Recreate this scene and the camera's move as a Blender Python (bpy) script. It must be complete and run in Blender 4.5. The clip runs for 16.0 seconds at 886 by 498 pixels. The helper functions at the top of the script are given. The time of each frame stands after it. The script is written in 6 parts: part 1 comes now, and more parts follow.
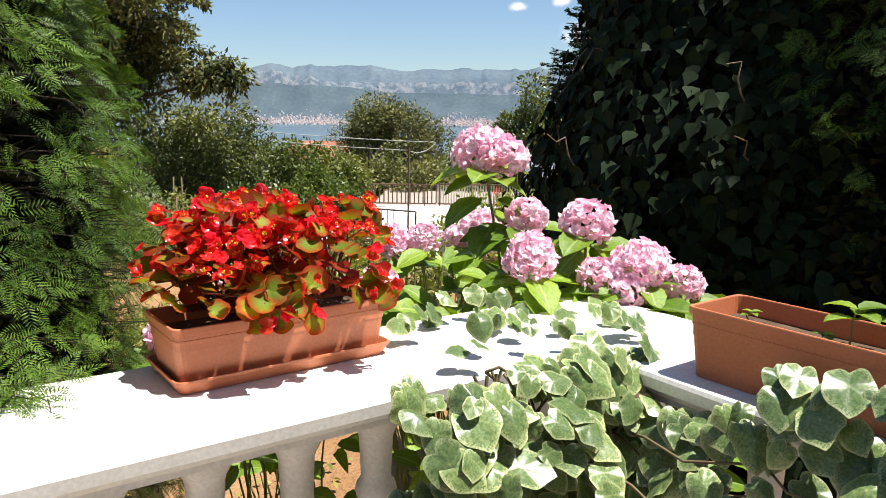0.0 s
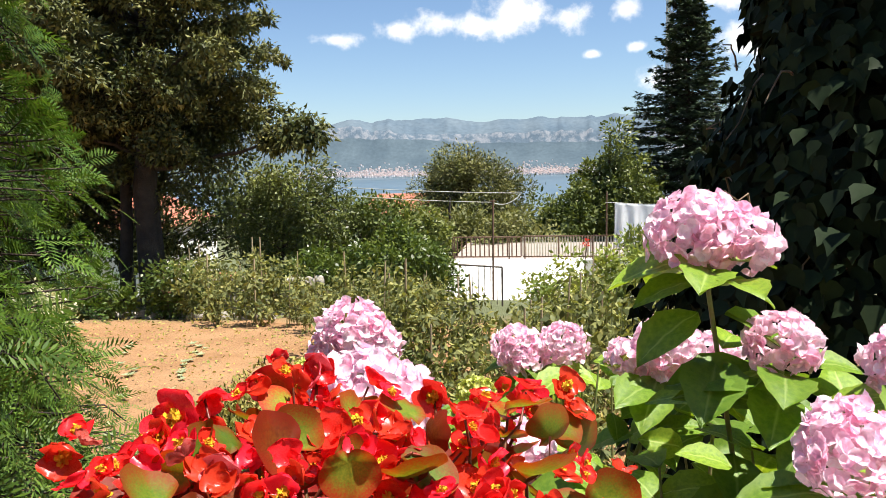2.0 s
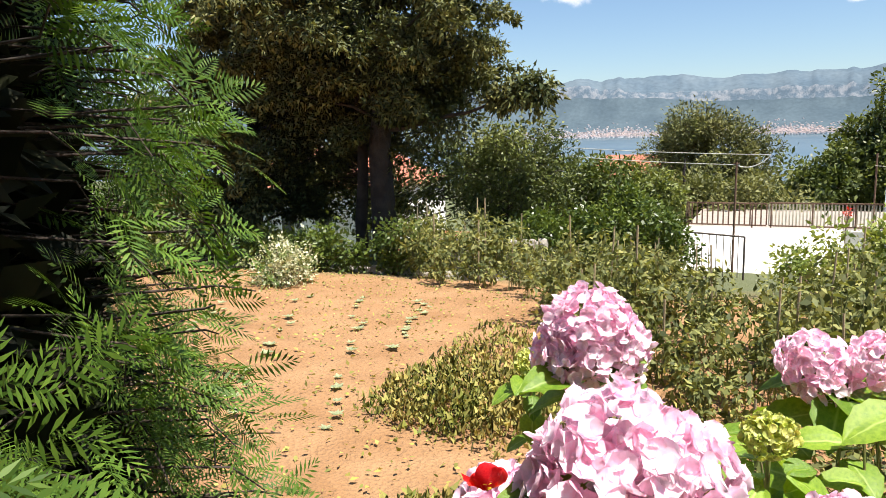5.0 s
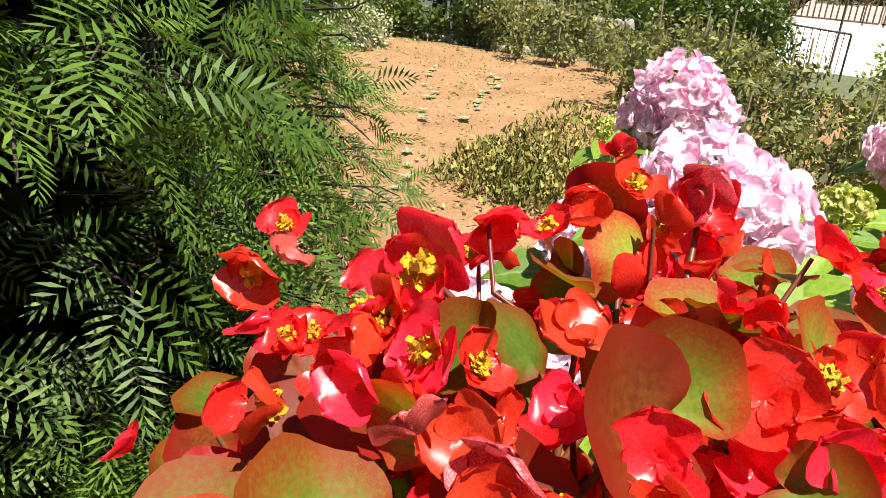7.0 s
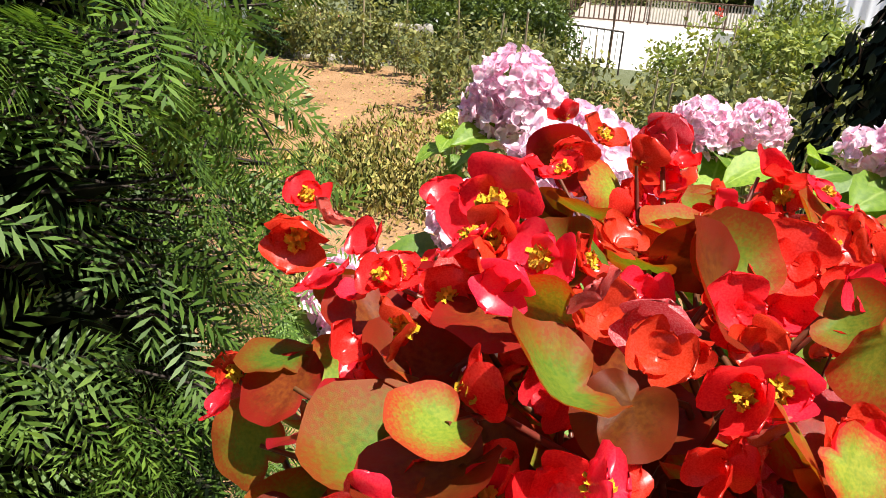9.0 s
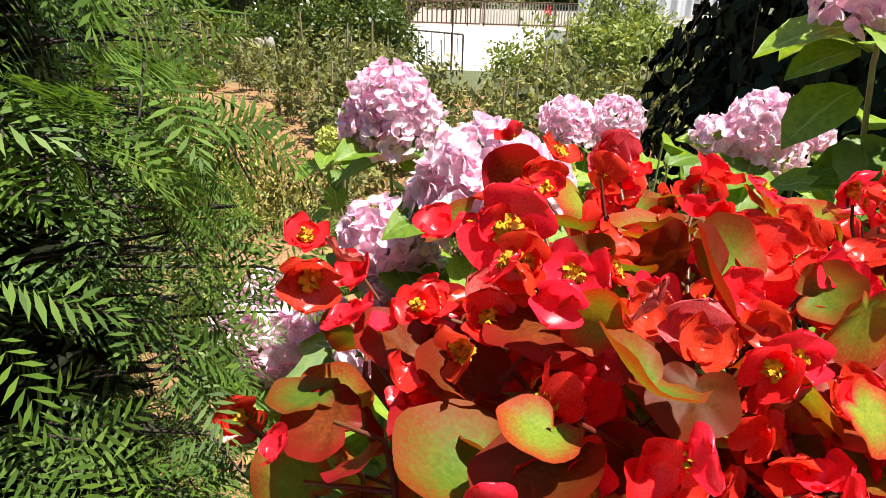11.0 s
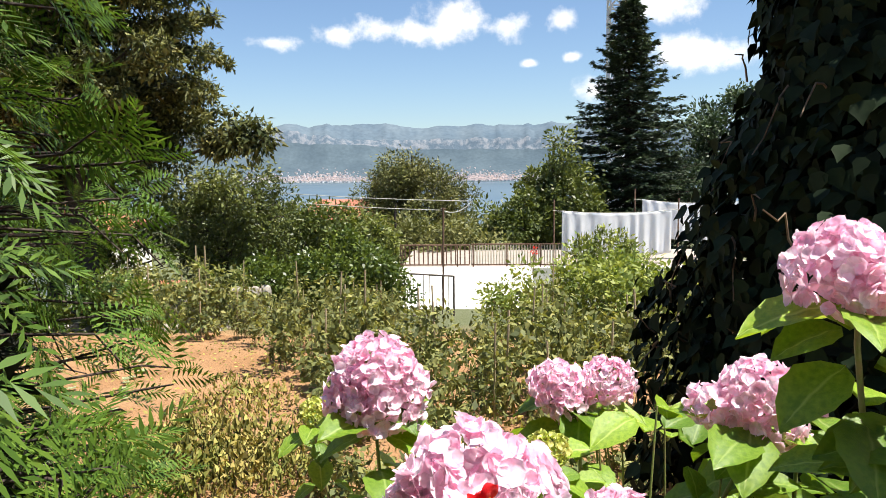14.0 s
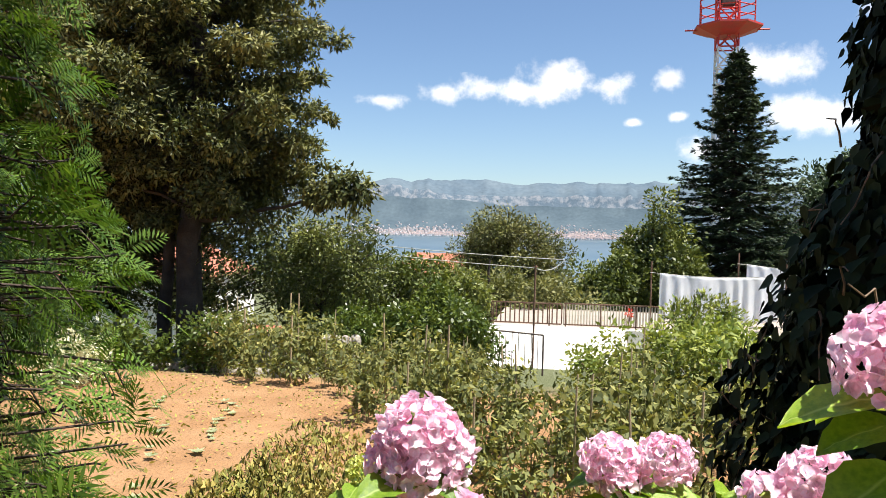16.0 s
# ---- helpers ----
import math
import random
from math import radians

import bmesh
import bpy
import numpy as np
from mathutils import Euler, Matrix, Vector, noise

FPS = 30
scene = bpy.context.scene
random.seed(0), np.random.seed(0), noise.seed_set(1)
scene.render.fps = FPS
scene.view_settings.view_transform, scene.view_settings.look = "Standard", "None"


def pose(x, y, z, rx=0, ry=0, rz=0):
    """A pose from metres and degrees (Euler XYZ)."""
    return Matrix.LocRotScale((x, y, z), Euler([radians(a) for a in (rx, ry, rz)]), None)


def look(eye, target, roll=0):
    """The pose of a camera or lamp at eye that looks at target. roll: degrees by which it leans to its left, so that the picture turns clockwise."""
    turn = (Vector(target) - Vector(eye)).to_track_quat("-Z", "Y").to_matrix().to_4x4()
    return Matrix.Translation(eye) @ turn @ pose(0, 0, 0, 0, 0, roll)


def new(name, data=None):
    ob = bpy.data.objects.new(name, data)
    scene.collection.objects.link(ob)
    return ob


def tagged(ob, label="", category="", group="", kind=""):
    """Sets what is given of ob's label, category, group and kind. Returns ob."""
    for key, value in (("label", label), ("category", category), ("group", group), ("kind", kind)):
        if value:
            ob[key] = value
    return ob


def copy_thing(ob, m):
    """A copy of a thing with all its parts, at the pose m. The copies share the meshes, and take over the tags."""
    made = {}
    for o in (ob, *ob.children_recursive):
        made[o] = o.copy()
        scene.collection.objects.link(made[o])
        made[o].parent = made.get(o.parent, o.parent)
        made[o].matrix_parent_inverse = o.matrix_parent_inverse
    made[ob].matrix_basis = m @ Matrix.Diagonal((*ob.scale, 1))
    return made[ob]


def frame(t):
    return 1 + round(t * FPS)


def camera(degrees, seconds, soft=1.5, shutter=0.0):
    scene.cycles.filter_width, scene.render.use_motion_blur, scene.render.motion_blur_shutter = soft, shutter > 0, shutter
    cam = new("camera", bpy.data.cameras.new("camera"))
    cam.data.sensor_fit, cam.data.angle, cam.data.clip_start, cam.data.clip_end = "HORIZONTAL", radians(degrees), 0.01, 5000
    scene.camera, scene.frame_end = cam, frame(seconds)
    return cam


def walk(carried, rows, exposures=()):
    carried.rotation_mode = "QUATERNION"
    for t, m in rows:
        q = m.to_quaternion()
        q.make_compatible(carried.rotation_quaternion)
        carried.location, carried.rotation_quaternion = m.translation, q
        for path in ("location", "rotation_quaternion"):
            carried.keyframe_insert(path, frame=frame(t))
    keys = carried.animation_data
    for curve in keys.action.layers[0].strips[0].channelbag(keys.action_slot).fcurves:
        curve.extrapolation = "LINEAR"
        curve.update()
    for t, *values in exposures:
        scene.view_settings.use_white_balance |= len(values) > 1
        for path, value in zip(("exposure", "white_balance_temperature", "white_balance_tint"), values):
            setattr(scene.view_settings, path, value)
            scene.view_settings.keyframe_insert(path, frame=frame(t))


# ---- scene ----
cam = camera(62.2, 16.0, soft=0.65)
PATH = [
    (0, (0.267, 0.178, 1.607), (0.244, 2.147, 1.256), 0.8),
    (0.5, (0.214, 0.426, 1.59), (0.017, 2.379, 1.206), 0.7),
    (1, (0.187, 0.753, 1.602), (-0.066, 2.716, 1.315), 1.2),
    (1.5, (0.115, 1.063, 1.604), (-0.152, 3.02, 1.287), -1.5),
    (2, (0.024, 1.225, 1.637), (-0.212, 3.199, 1.418), -1.1),
    (2.5, (-0.016, 1.405, 1.638), (-0.498, 3.341, 1.49), -1.3),
    (3, (-0.004, 1.639, 1.668), (-0.516, 3.572, 1.65), -1.3),
    (3.5, (-0.082, 1.645, 1.68), (-0.558, 3.587, 1.689), -1.9),
    (4, (-0.077, 1.633, 1.663), (-0.542, 3.578, 1.614), -1.4),
    (4.5, (-0.071, 1.619, 1.641), (-0.556, 3.558, 1.559), -2.8),
    (5, (-0.133, 1.686, 1.615), (-0.946, 3.487, 1.305), -1.4),
    (5.2, (-0.116, 1.661, 1.618), (-1.065, 3.368, 1.19), -0.7),
    (7.3, (-0.145, 1.576, 1.563), (-1.009, 3.146, 0.675), 2.8),
    (7.5, (-0.146, 1.575, 1.559), (-0.994, 3.167, 0.694), 2.9),
    (8, (-0.163, 1.57, 1.553), (-0.926, 3.206, 0.691), 3.5),
    (8.5, (-0.193, 1.54, 1.554), (-0.853, 3.225, 0.702), 5.3),
    (9, (-0.229, 1.471, 1.559), (-0.666, 3.232, 0.717), 2.9),
    (9.5, (-0.237, 1.465, 1.59), (-0.404, 3.269, 0.743), -0.8),
    (10, (-0.269, 1.439, 1.58), (-0.374, 3.242, 0.719), 1.2),
    (10.2, (-0.284, 1.436, 1.58), (-0.396, 3.245, 0.733), 1.2),
    (12.3, (-0.322, 1.427, 1.595), (-0.304, 3.271, 0.82), 1.9),
    (12.5, (-0.319, 1.433, 1.603), (-0.326, 3.311, 0.915), 1.3),
    (13, (-0.301, 1.477, 1.625), (-0.352, 3.407, 1.103), 0.8),
    (13.5, (-0.308, 1.489, 1.649), (-0.327, 3.452, 1.267), 0.6),
    (14, (-0.293, 1.498, 1.671), (-0.362, 3.486, 1.466), -0.5),
    (14.5, (-0.23, 1.507, 1.68), (-0.391, 3.494, 1.524), 1.2),
    (15, (-0.186, 1.51, 1.675), (-0.496, 3.482, 1.546), 2.6),
    (15.5, (-0.167, 1.524, 1.68), (-0.51, 3.492, 1.593), 1.9),
    (16, (-0.164, 1.533, 1.687), (-0.496, 3.504, 1.63), 1.3),
]
walk(cam, [(t, look(eye, target, roll)) for t, eye, target, roll in PATH],
     exposures=[(0, 1.15), (1.5, 1.3), (16, 1.3)])

# ---- light ----
SUN = Vector((0.34, -0.08, 0.94)).normalized()
world = bpy.data.worlds.new("sky")
scene.world = world
world.use_nodes = True
wn, wl = world.node_tree.nodes, world.node_tree.links
sky = wn.new("ShaderNodeTexSky")
sky.sky_type, sky.sun_disc = "NISHITA", False
sky.sun_elevation = math.asin(SUN.z)
sky.sun_rotation = math.atan2(SUN.x, SUN.y)
sky.air_density, sky.dust_density, sky.ozone_density, sky.altitude = 1.0, 0.4, 2.0, 60
geo = wn.new("ShaderNodeTexCoord")


def wmath(op, a, b=None, c=None, clamp=False):
    n = wn.new("ShaderNodeMath")
    n.operation, n.use_clamp = op, clamp
    for k, v in enumerate((a, b, c)):
        if v is None:
            continue
        if isinstance(v, (int, float)):
            n.inputs[k].default_value = v
        else:
            wl.new(v, n.inputs[k])
    return n.outputs[0]


sep = wn.new("ShaderNodeSeparateXYZ")
wl.new(geo.outputs["Generated"], sep.inputs[0])
az = wmath("ARCTAN2", sep.outputs[0], sep.outputs[1])
el = wmath("ARCSINE", sep.outputs[2])
nz = wn.new("ShaderNodeTexNoise")
nz.inputs["Scale"].default_value, nz.inputs["Detail"].default_value, nz.inputs["Roughness"].default_value = 17, 7, 0.62
wl.new(geo.outputs["Generated"], nz.inputs["Vector"])
# fair-weather clouds: bearing, height, half width, half height in degrees
CLOUDS = [(-4.5, 10.6, 5.8, 1.0), (-0.8, 11.2, 3.2, 1.5), (3.2, 10.9, 2.0, 1.1), (-9.8, 10.3, 1.7, 0.8), (7.2, 11.2, 1.4, 0.8),
          (14.5, 12.0, 3.4, 1.2), (17.0, 8.3, 3.6, 1.3), (-14.5, 9.7, 2.2, 0.6), (7.9, 8.6, 0.9, 0.4), (4.8, 8.2, 0.9, 0.35),
          (10.5, 6.3, 2.2, 1.0), (24.0, 15.0, 5.0, 1.2)]
cover = None
for b, e, w, h in CLOUDS:
    dx = wmath("DIVIDE", wmath("SUBTRACT", az, radians(b)), radians(w))
    dy = wmath("DIVIDE", wmath("SUBTRACT", el, radians(e)), radians(h))
    r = wmath("SQRT", wmath("ADD", wmath("MULTIPLY", dx, dx), wmath("MULTIPLY", dy, dy)))
    v = wmath("SUBTRACT", 1.0, r)
    cover = v if cover is None else wmath("MAXIMUM", cover, v)
dens = wmath("ADD", wmath("MULTIPLY", cover, 1.1), wmath("MULTIPLY", wmath("SUBTRACT", nz.outputs[0], 0.45), 3.8))
alpha = wn.new("ShaderNodeMapRange")
alpha.interpolation_type = "SMOOTHSTEP"
alpha.inputs["From Min"].default_value, alpha.inputs["From Max"].default_value = -0.05, 1.15
wl.new(dens, alpha.inputs["Value"])
gate = wmath("MULTIPLY", alpha.outputs[0], wmath("GREATER_THAN", cover, -0.5))
mixc = wn.new("ShaderNodeMix")
mixc.data_type = "RGBA"
wl.new(wmath("MULTIPLY", gate, 0.93), mixc.inputs["Factor"])
tintn = wn.new("ShaderNodeMix")
tintn.data_type, tintn.blend_type = "RGBA", "MULTIPLY"
tintn.inputs["Factor"].default_value = 1.0
tintn.inputs["B"].default_value = (0.93, 1.0, 1.08, 1)
wl.new(sky.outputs[0], tintn.inputs["A"])
wl.new(tintn.outputs["Result"], mixc.inputs["A"])
mixc.inputs["B"].default_value = (10.5, 10.2, 10.0, 1)
bg = wn["Background"]
wl.new(mixc.outputs["Result"], bg.inputs["Color"])
bg.inputs["Strength"].default_value = 0.056

sun = new("sun", bpy.data.lights.new("sun", "SUN"))
sun.data.energy, sun.data.angle, sun.data.color = 4.6, radians(0.53), (1.0, 0.95, 0.87)
sun.matrix_world = look(SUN * 50, (0, 0, 0))

# ---- materials ----
MATS = {}


def rgb(c, k=1.0):
    return (c[0] * k, c[1] * k, c[2] * k, 1)


def material(name, color, color2=None, rough=0.6, scale=8.0, fine=60.0, bump=0.15, metal=0.0, spec=0.5, rnd="", amount=0.35,
             through_light=0.0, through_color=None, coords="Object", contrast=(0.35, 0.65), bumpdist=0.01, grain=0.25):
    """A noise-mixed surface: two colours at a coarse scale, fine grain in value and relief. rnd: object or island variation."""
    m = bpy.data.materials.new(name)
    m.use_nodes = True
    nt = m.node_tree
    N, L = nt.nodes, nt.links
    p = N["Principled BSDF"]
    p.inputs["Roughness"].default_value, p.inputs["Metallic"].default_value = rough, metal
    p.inputs["Specular IOR Level"].default_value = spec
    tc = N.new("ShaderNodeTexCoord")
    a = N.new("ShaderNodeTexNoise")
    a.inputs["Scale"].default_value, a.inputs["Detail"].default_value = scale, 5
    b = N.new("ShaderNodeTexNoise")
    b.inputs["Scale"].default_value, b.inputs["Detail"].default_value = fine, 4
    for n in (a, b):
        L.new(tc.outputs[coords], n.inputs["Vector"])
    ramp = N.new("ShaderNodeMapRange")
    ramp.inputs["From Min"].default_value, ramp.inputs["From Max"].default_value = contrast
    L.new(a.outputs[0], ramp.inputs["Value"])
    mix = N.new("ShaderNodeMix")
    mix.data_type = "RGBA"
    mix.inputs["A"].default_value, mix.inputs["B"].default_value = rgb(color), rgb(color2 or color, 1.0 if color2 else 0.8)
    L.new(ramp.outputs[0], mix.inputs["Factor"])
    hsv = N.new("ShaderNodeHueSaturation")
    L.new(mix.outputs["Result"], hsv.inputs["Color"])
    val = N.new("ShaderNodeMapRange")
    val.inputs["To Min"].default_value, val.inputs["To Max"].default_value = 1 - grain, 1 + grain
    L.new(b.outputs[0], val.inputs["Value"])
    last = val.outputs[0]
    if rnd:
        src = N.new("ShaderNodeObjectInfo").outputs["Random"] if rnd == "object" else N.new("ShaderNodeNewGeometry").outputs["Random Per Island"]
        r = N.new("ShaderNodeMapRange")
        r.inputs["To Min"].default_value, r.inputs["To Max"].default_value = 1 - amount, 1 + amount
        L.new(src, r.inputs["Value"])
        mu = N.new("ShaderNodeMath")
        mu.operation = "MULTIPLY"
        L.new(last, mu.inputs[0])
        L.new(r.outputs[0], mu.inputs[1])
        last = mu.outputs[0]
        h = N.new("ShaderNodeMapRange")
        h.inputs["To Min"].default_value, h.inputs["To Max"].default_value = 0.5 + 0.035 * amount, 0.5 - 0.035 * amount
        L.new(src, h.inputs["Value"])
        L.new(h.outputs[0], hsv.inputs["Hue"])
    L.new(last, hsv.inputs["Value"])
    L.new(hsv.outputs[0], p.inputs["Base Color"])
    if bump:
        bp = N.new("ShaderNodeBump")
        bp.inputs["Strength"].default_value, bp.inputs["Distance"].default_value = bump, bumpdist
        L.new(b.outputs[0], bp.inputs["Height"])
        L.new(bp.outputs[0], p.inputs["Normal"])
    if through_light:
        tr = N.new("ShaderNodeBsdfTranslucent")
        th = N.new("ShaderNodeMix")
        th.data_type, th.blend_type = "RGBA", "MULTIPLY"
        th.inputs["Factor"].default_value = 1.0
        th.inputs["B"].default_value = rgb(through_color or (1.3, 1.25, 0.7))
        L.new(hsv.outputs[0], th.inputs["A"])
        L.new(th.outputs["Result"], tr.inputs["Color"])
        ms = N.new("ShaderNodeMixShader")
        ms.inputs[0].default_value = through_light
        L.new(p.outputs[0], ms.inputs[1])
        L.new(tr.outputs[0], ms.inputs[2])
        L.new(ms.outputs[0], N["Material Output"].inputs["Surface"])
    MATS[name] = m
    return m


def rim_tint(m, color, start=0.55, end=1.0, veins=None):
    """Second colour towards a leaf's margin, read from the mesh attribute 'edge' (0 at the midrib, 1 at the margin)."""
    N, L = m.node_tree.nodes, m.node_tree.links
    hsv = next(n for n in N if n.type == "HUE_SAT")
    at = N.new("ShaderNodeAttribute")
    at.attribute_name = "edge"
    ns = N.new("ShaderNodeTexNoise")
    ns.inputs["Scale"].default_value = 28
    L.new(next(n for n in N if n.type == "TEX_COORD").outputs["Object"], ns.inputs["Vector"])
    ad = N.new("ShaderNodeMath")
    ad.operation = "MULTIPLY_ADD"
    L.new(ns.outputs[0], ad.inputs[0])
    ad.inputs[1].default_value = 0.7
    sb = N.new("ShaderNodeMath")
    sb.operation = "SUBTRACT"
    L.new(at.outputs["Fac"], sb.inputs[0])
    sb.inputs[1].default_value = 0.35
    L.new(sb.outputs[0], ad.inputs[2])
    mr = N.new("ShaderNodeMapRange")
    mr.inputs["From Min"].default_value, mr.inputs["From Max"].default_value = start, end
    L.new(ad.outputs[0], mr.inputs["Value"])
    mx = N.new("ShaderNodeMix")
    mx.data_type = "RGBA"
    old = hsv.inputs["Color"].links[0].from_socket
    L.new(old, mx.inputs["A"])
    mx.inputs["B"].default_value = rgb(color)
    L.new(mr.outputs[0], mx.inputs["Factor"])
    out = mx.outputs["Result"]
    if veins:
        vn = N.new("ShaderNodeMix")
        vn.data_type = "RGBA"
        vm = N.new("ShaderNodeMapRange")
        vm.inputs["From Min"].default_value, vm.inputs["From Max"].default_value = 0.09, 0.0
        L.new(at.outputs["Fac"], vm.inputs["Value"])
        L.new(vm.outputs[0], vn.inputs["Factor"])
        L.new(out, vn.inputs["A"])
        vn.inputs["B"].default_value = rgb(veins)
        out = vn.outputs["Result"]
    L.new(out, hsv.inputs["Color"])


PAINT = material("white_masonry_paint", (0.80, 0.79, 0.76), (0.70, 0.68, 0.63), rough=0.7, scale=3, fine=120, bump=0.1, bumpdist=0.001)
TERRA = material("terracotta_plastic", (0.46, 0.145, 0.065), (0.52, 0.18, 0.085), rough=0.5, scale=5, fine=150, bump=0.05, bumpdist=0.001)
POTSOIL = material("potting_soil", (0.06, 0.035, 0.02), (0.12, 0.07, 0.04), rough=0.95, scale=20, fine=120, bump=0.8)
PETAL = material("begonia_petal", (0.74, 0.012, 0.011), (0.86, 0.045, 0.035), rough=0.27, scale=34, fine=160, bump=0.08, grain=0.08, rnd="object", amount=0.22,
                 through_light=0.42, through_color=(1.25, 1.2, 1.2), bumpdist=0.001)
PALEPETAL = material("faded_begonia_petal", (0.56, 0.035, 0.035), (0.66, 0.24, 0.22), contrast=(0.45, 0.7), rough=0.45, scale=45, fine=200, bump=0.12, rnd="object", through_light=0.3,
                     through_color=(1.1, 1, 1))
STAMEN = material("yellow_stamens", (0.85, 0.52, 0.01), (0.7, 0.40, 0.01), rough=0.6, scale=300, fine=900, bump=0.6, bumpdist=0.002)
BLEAF = material("begonia_leaf", (0.12, 0.21, 0.02), (0.20, 0.26, 0.025), rough=0.5, spec=0.18, scale=22, fine=120, bump=0.2, grain=0.1, rnd="object", amount=0.4, through_light=0.38,
                 through_color=(1.7, 1.15, 0.4), bumpdist=0.002)
rim_tint(BLEAF, (0.30, 0.055, 0.012), 0.42, 0.95)
BLEAFRED = material("bronze_begonia_leaf", (0.15, 0.030, 0.010), (0.22, 0.06, 0.012), rough=0.35, spec=0.2, scale=18, fine=120, bump=0.2, rnd="object", amount=0.4,
                    through_light=0.4, through_color=(1.6, 0.8, 0.35), bumpdist=0.002)
rim_tint(BLEAFRED, (0.24, 0.02, 0.010), 0.4, 0.9)
BSTEM = material("begonia_stem", (0.17, 0.028, 0.02), (0.13, 0.06, 0.02), rough=0.4, scale=30, fine=120, bump=0.05, through_light=0.2)
IVYLEAF = material("variegated_ivy_leaf", (0.085, 0.145, 0.048), (0.17, 0.23, 0.085), rough=0.3, scale=14, fine=45, bump=0.12, rnd="object", amount=0.35,
                   through_light=0.12, bumpdist=0.004, contrast=(0.4, 0.6), grain=0.08)
rim_tint(IVYLEAF, (0.36, 0.40, 0.20), 0.80, 1.0, veins=(0.30, 0.36, 0.16))
IVYSTEM = material("ivy_stem", (0.16, 0.09, 0.05), (0.12, 0.12, 0.05), rough=0.8, scale=20, fine=90)
HLEAF = material("hydrangea_leaf", (0.13, 0.24, 0.020), (0.22, 0.34, 0.034), rough=0.4, scale=14, fine=110, bump=0.35, grain=0.12, rnd="object", amount=0.35, through_light=0.35,
                 through_color=(1.4, 1.25, 0.45), bumpdist=0.003)
rim_tint(HLEAF, (0.19, 0.30, 0.03), 0.7, 1.0, veins=(0.34, 0.45, 0.12))
HPETAL = material("pink_hydrangea_petal", (0.92, 0.57, 0.71), (0.97, 0.88, 0.93), rough=0.55, scale=22, fine=160, bump=0.1, rnd="island", amount=0.16,
                  through_light=0.35, through_color=(1.1, 0.95, 1.02), bumpdist=0.001)
HBUD = material("green_hydrangea_bud", (0.45, 0.52, 0.10), (0.62, 0.60, 0.22), rough=0.6, scale=40, fine=160, bump=0.1, rnd="island", through_light=0.3)
HSTEM = material("hydrangea_stem", (0.16, 0.22, 0.05), (0.20, 0.16, 0.07), rough=0.6, scale=30, fine=90)
YEW = material("yew_needles", (0.046, 0.096, 0.012), (0.12, 0.21, 0.026), rough=0.5, spec=0.3, scale=4, fine=40, bump=0, rnd="island", amount=0.35, through_light=0.3,
               contrast=(0.3, 0.7))
# near-black second foliage: the shade of the interior put into the colour
YEWSHADE = material("shade_dark_inner_foliage", (0.012, 0.016, 0.006), (0.022, 0.024, 0.010), spec=0.2, rough=0.7, scale=3, fine=40, bump=0, rnd="island", amount=0.5)
# brown darkened further to put the crown's shade into the trunks' colour
BARK = material("bark", (0.032, 0.023, 0.018), (0.06, 0.043, 0.032), rough=0.95, scale=3, fine=30, bump=1.0, bumpdist=0.03)
TWIG = material("twig_bark", (0.12, 0.08, 0.05), (0.2, 0.14, 0.09), rough=0.9, scale=20, fine=80, bump=0.3)
# leaf colour lowered to near black to stand in for shade on the tree
SHADEIVY = material("shade_dark_ivy_leaf", (0.008, 0.015, 0.006), (0.013, 0.024, 0.009), spec=0.1, rough=0.7, scale=5, fine=40, bump=0, rnd="island", amount=0.5)
CYPRESS = material("cypress_foliage", (0.070, 0.092, 0.022), (0.19, 0.185, 0.048), rough=0.65, scale=0.45, fine=6, bump=0, rnd="island", amount=0.45, through_light=0.15)
SPRUCE = material("spruce_needles", (0.030, 0.058, 0.024), (0.065, 0.10, 0.036), rough=0.6, scale=0.5, fine=6, bump=0, rnd="island", amount=0.45, through_light=0.1)
TREEGREEN = material("broadleaf_green", (0.070, 0.095, 0.018), (0.14, 0.165, 0.032), rough=0.5, scale=0.5, fine=6, bump=0, rnd="island", amount=0.45, through_light=0.25)
TREEOLIVE = material("olive_green_foliage", (0.115, 0.13, 0.036), (0.18, 0.18, 0.055), rough=0.6, scale=0.5, fine=6, bump=0, rnd="island", amount=0.4, through_light=0.25)
BUSHGREEN = material("bright_bush_leaf", (0.055, 0.088, 0.014), (0.115, 0.155, 0.024), rough=0.38, scale=1.2, fine=12, bump=0, rnd="island", amount=0.45, through_light=0.3)
TOMATO = material("tomato_foliage", (0.10, 0.125, 0.032), (0.25, 0.245, 0.070), rough=0.7, scale=2.5, fine=30, bump=0, rnd="island", amount=0.55, through_light=0.3)
VINE = material("vine_leaf", (0.15, 0.21, 0.035), (0.26, 0.29, 0.06), rough=0.6, scale=2, fine=25, bump=0, rnd="island", amount=0.4, through_light=0.35)
WEED = material("dry_weed", (0.21, 0.24, 0.045), (0.42, 0.34, 0.10), rough=0.8, scale=3, fine=30, bump=0, rnd="island", amount=0.4, through_light=0.25)
CABBAGE = material("grey_green_seedling", (0.24, 0.28, 0.15), (0.32, 0.34, 0.19), rough=0.7, scale=20, fine=80, bump=0, rnd="island", amount=0.3, through_light=0.3)
WHITEBLOOM = material("white_blossom", (0.62, 0.60, 0.42), (0.16, 0.20, 0.06), contrast=(0.45, 0.55), rough=0.7, scale=5, fine=60, bump=0, rnd="island", amount=0.2, through_light=0.3)
STAKE = material("weathered_stake", (0.44, 0.34, 0.20), (0.30, 0.23, 0.14), rough=0.9, scale=6, fine=60, bump=0.4)
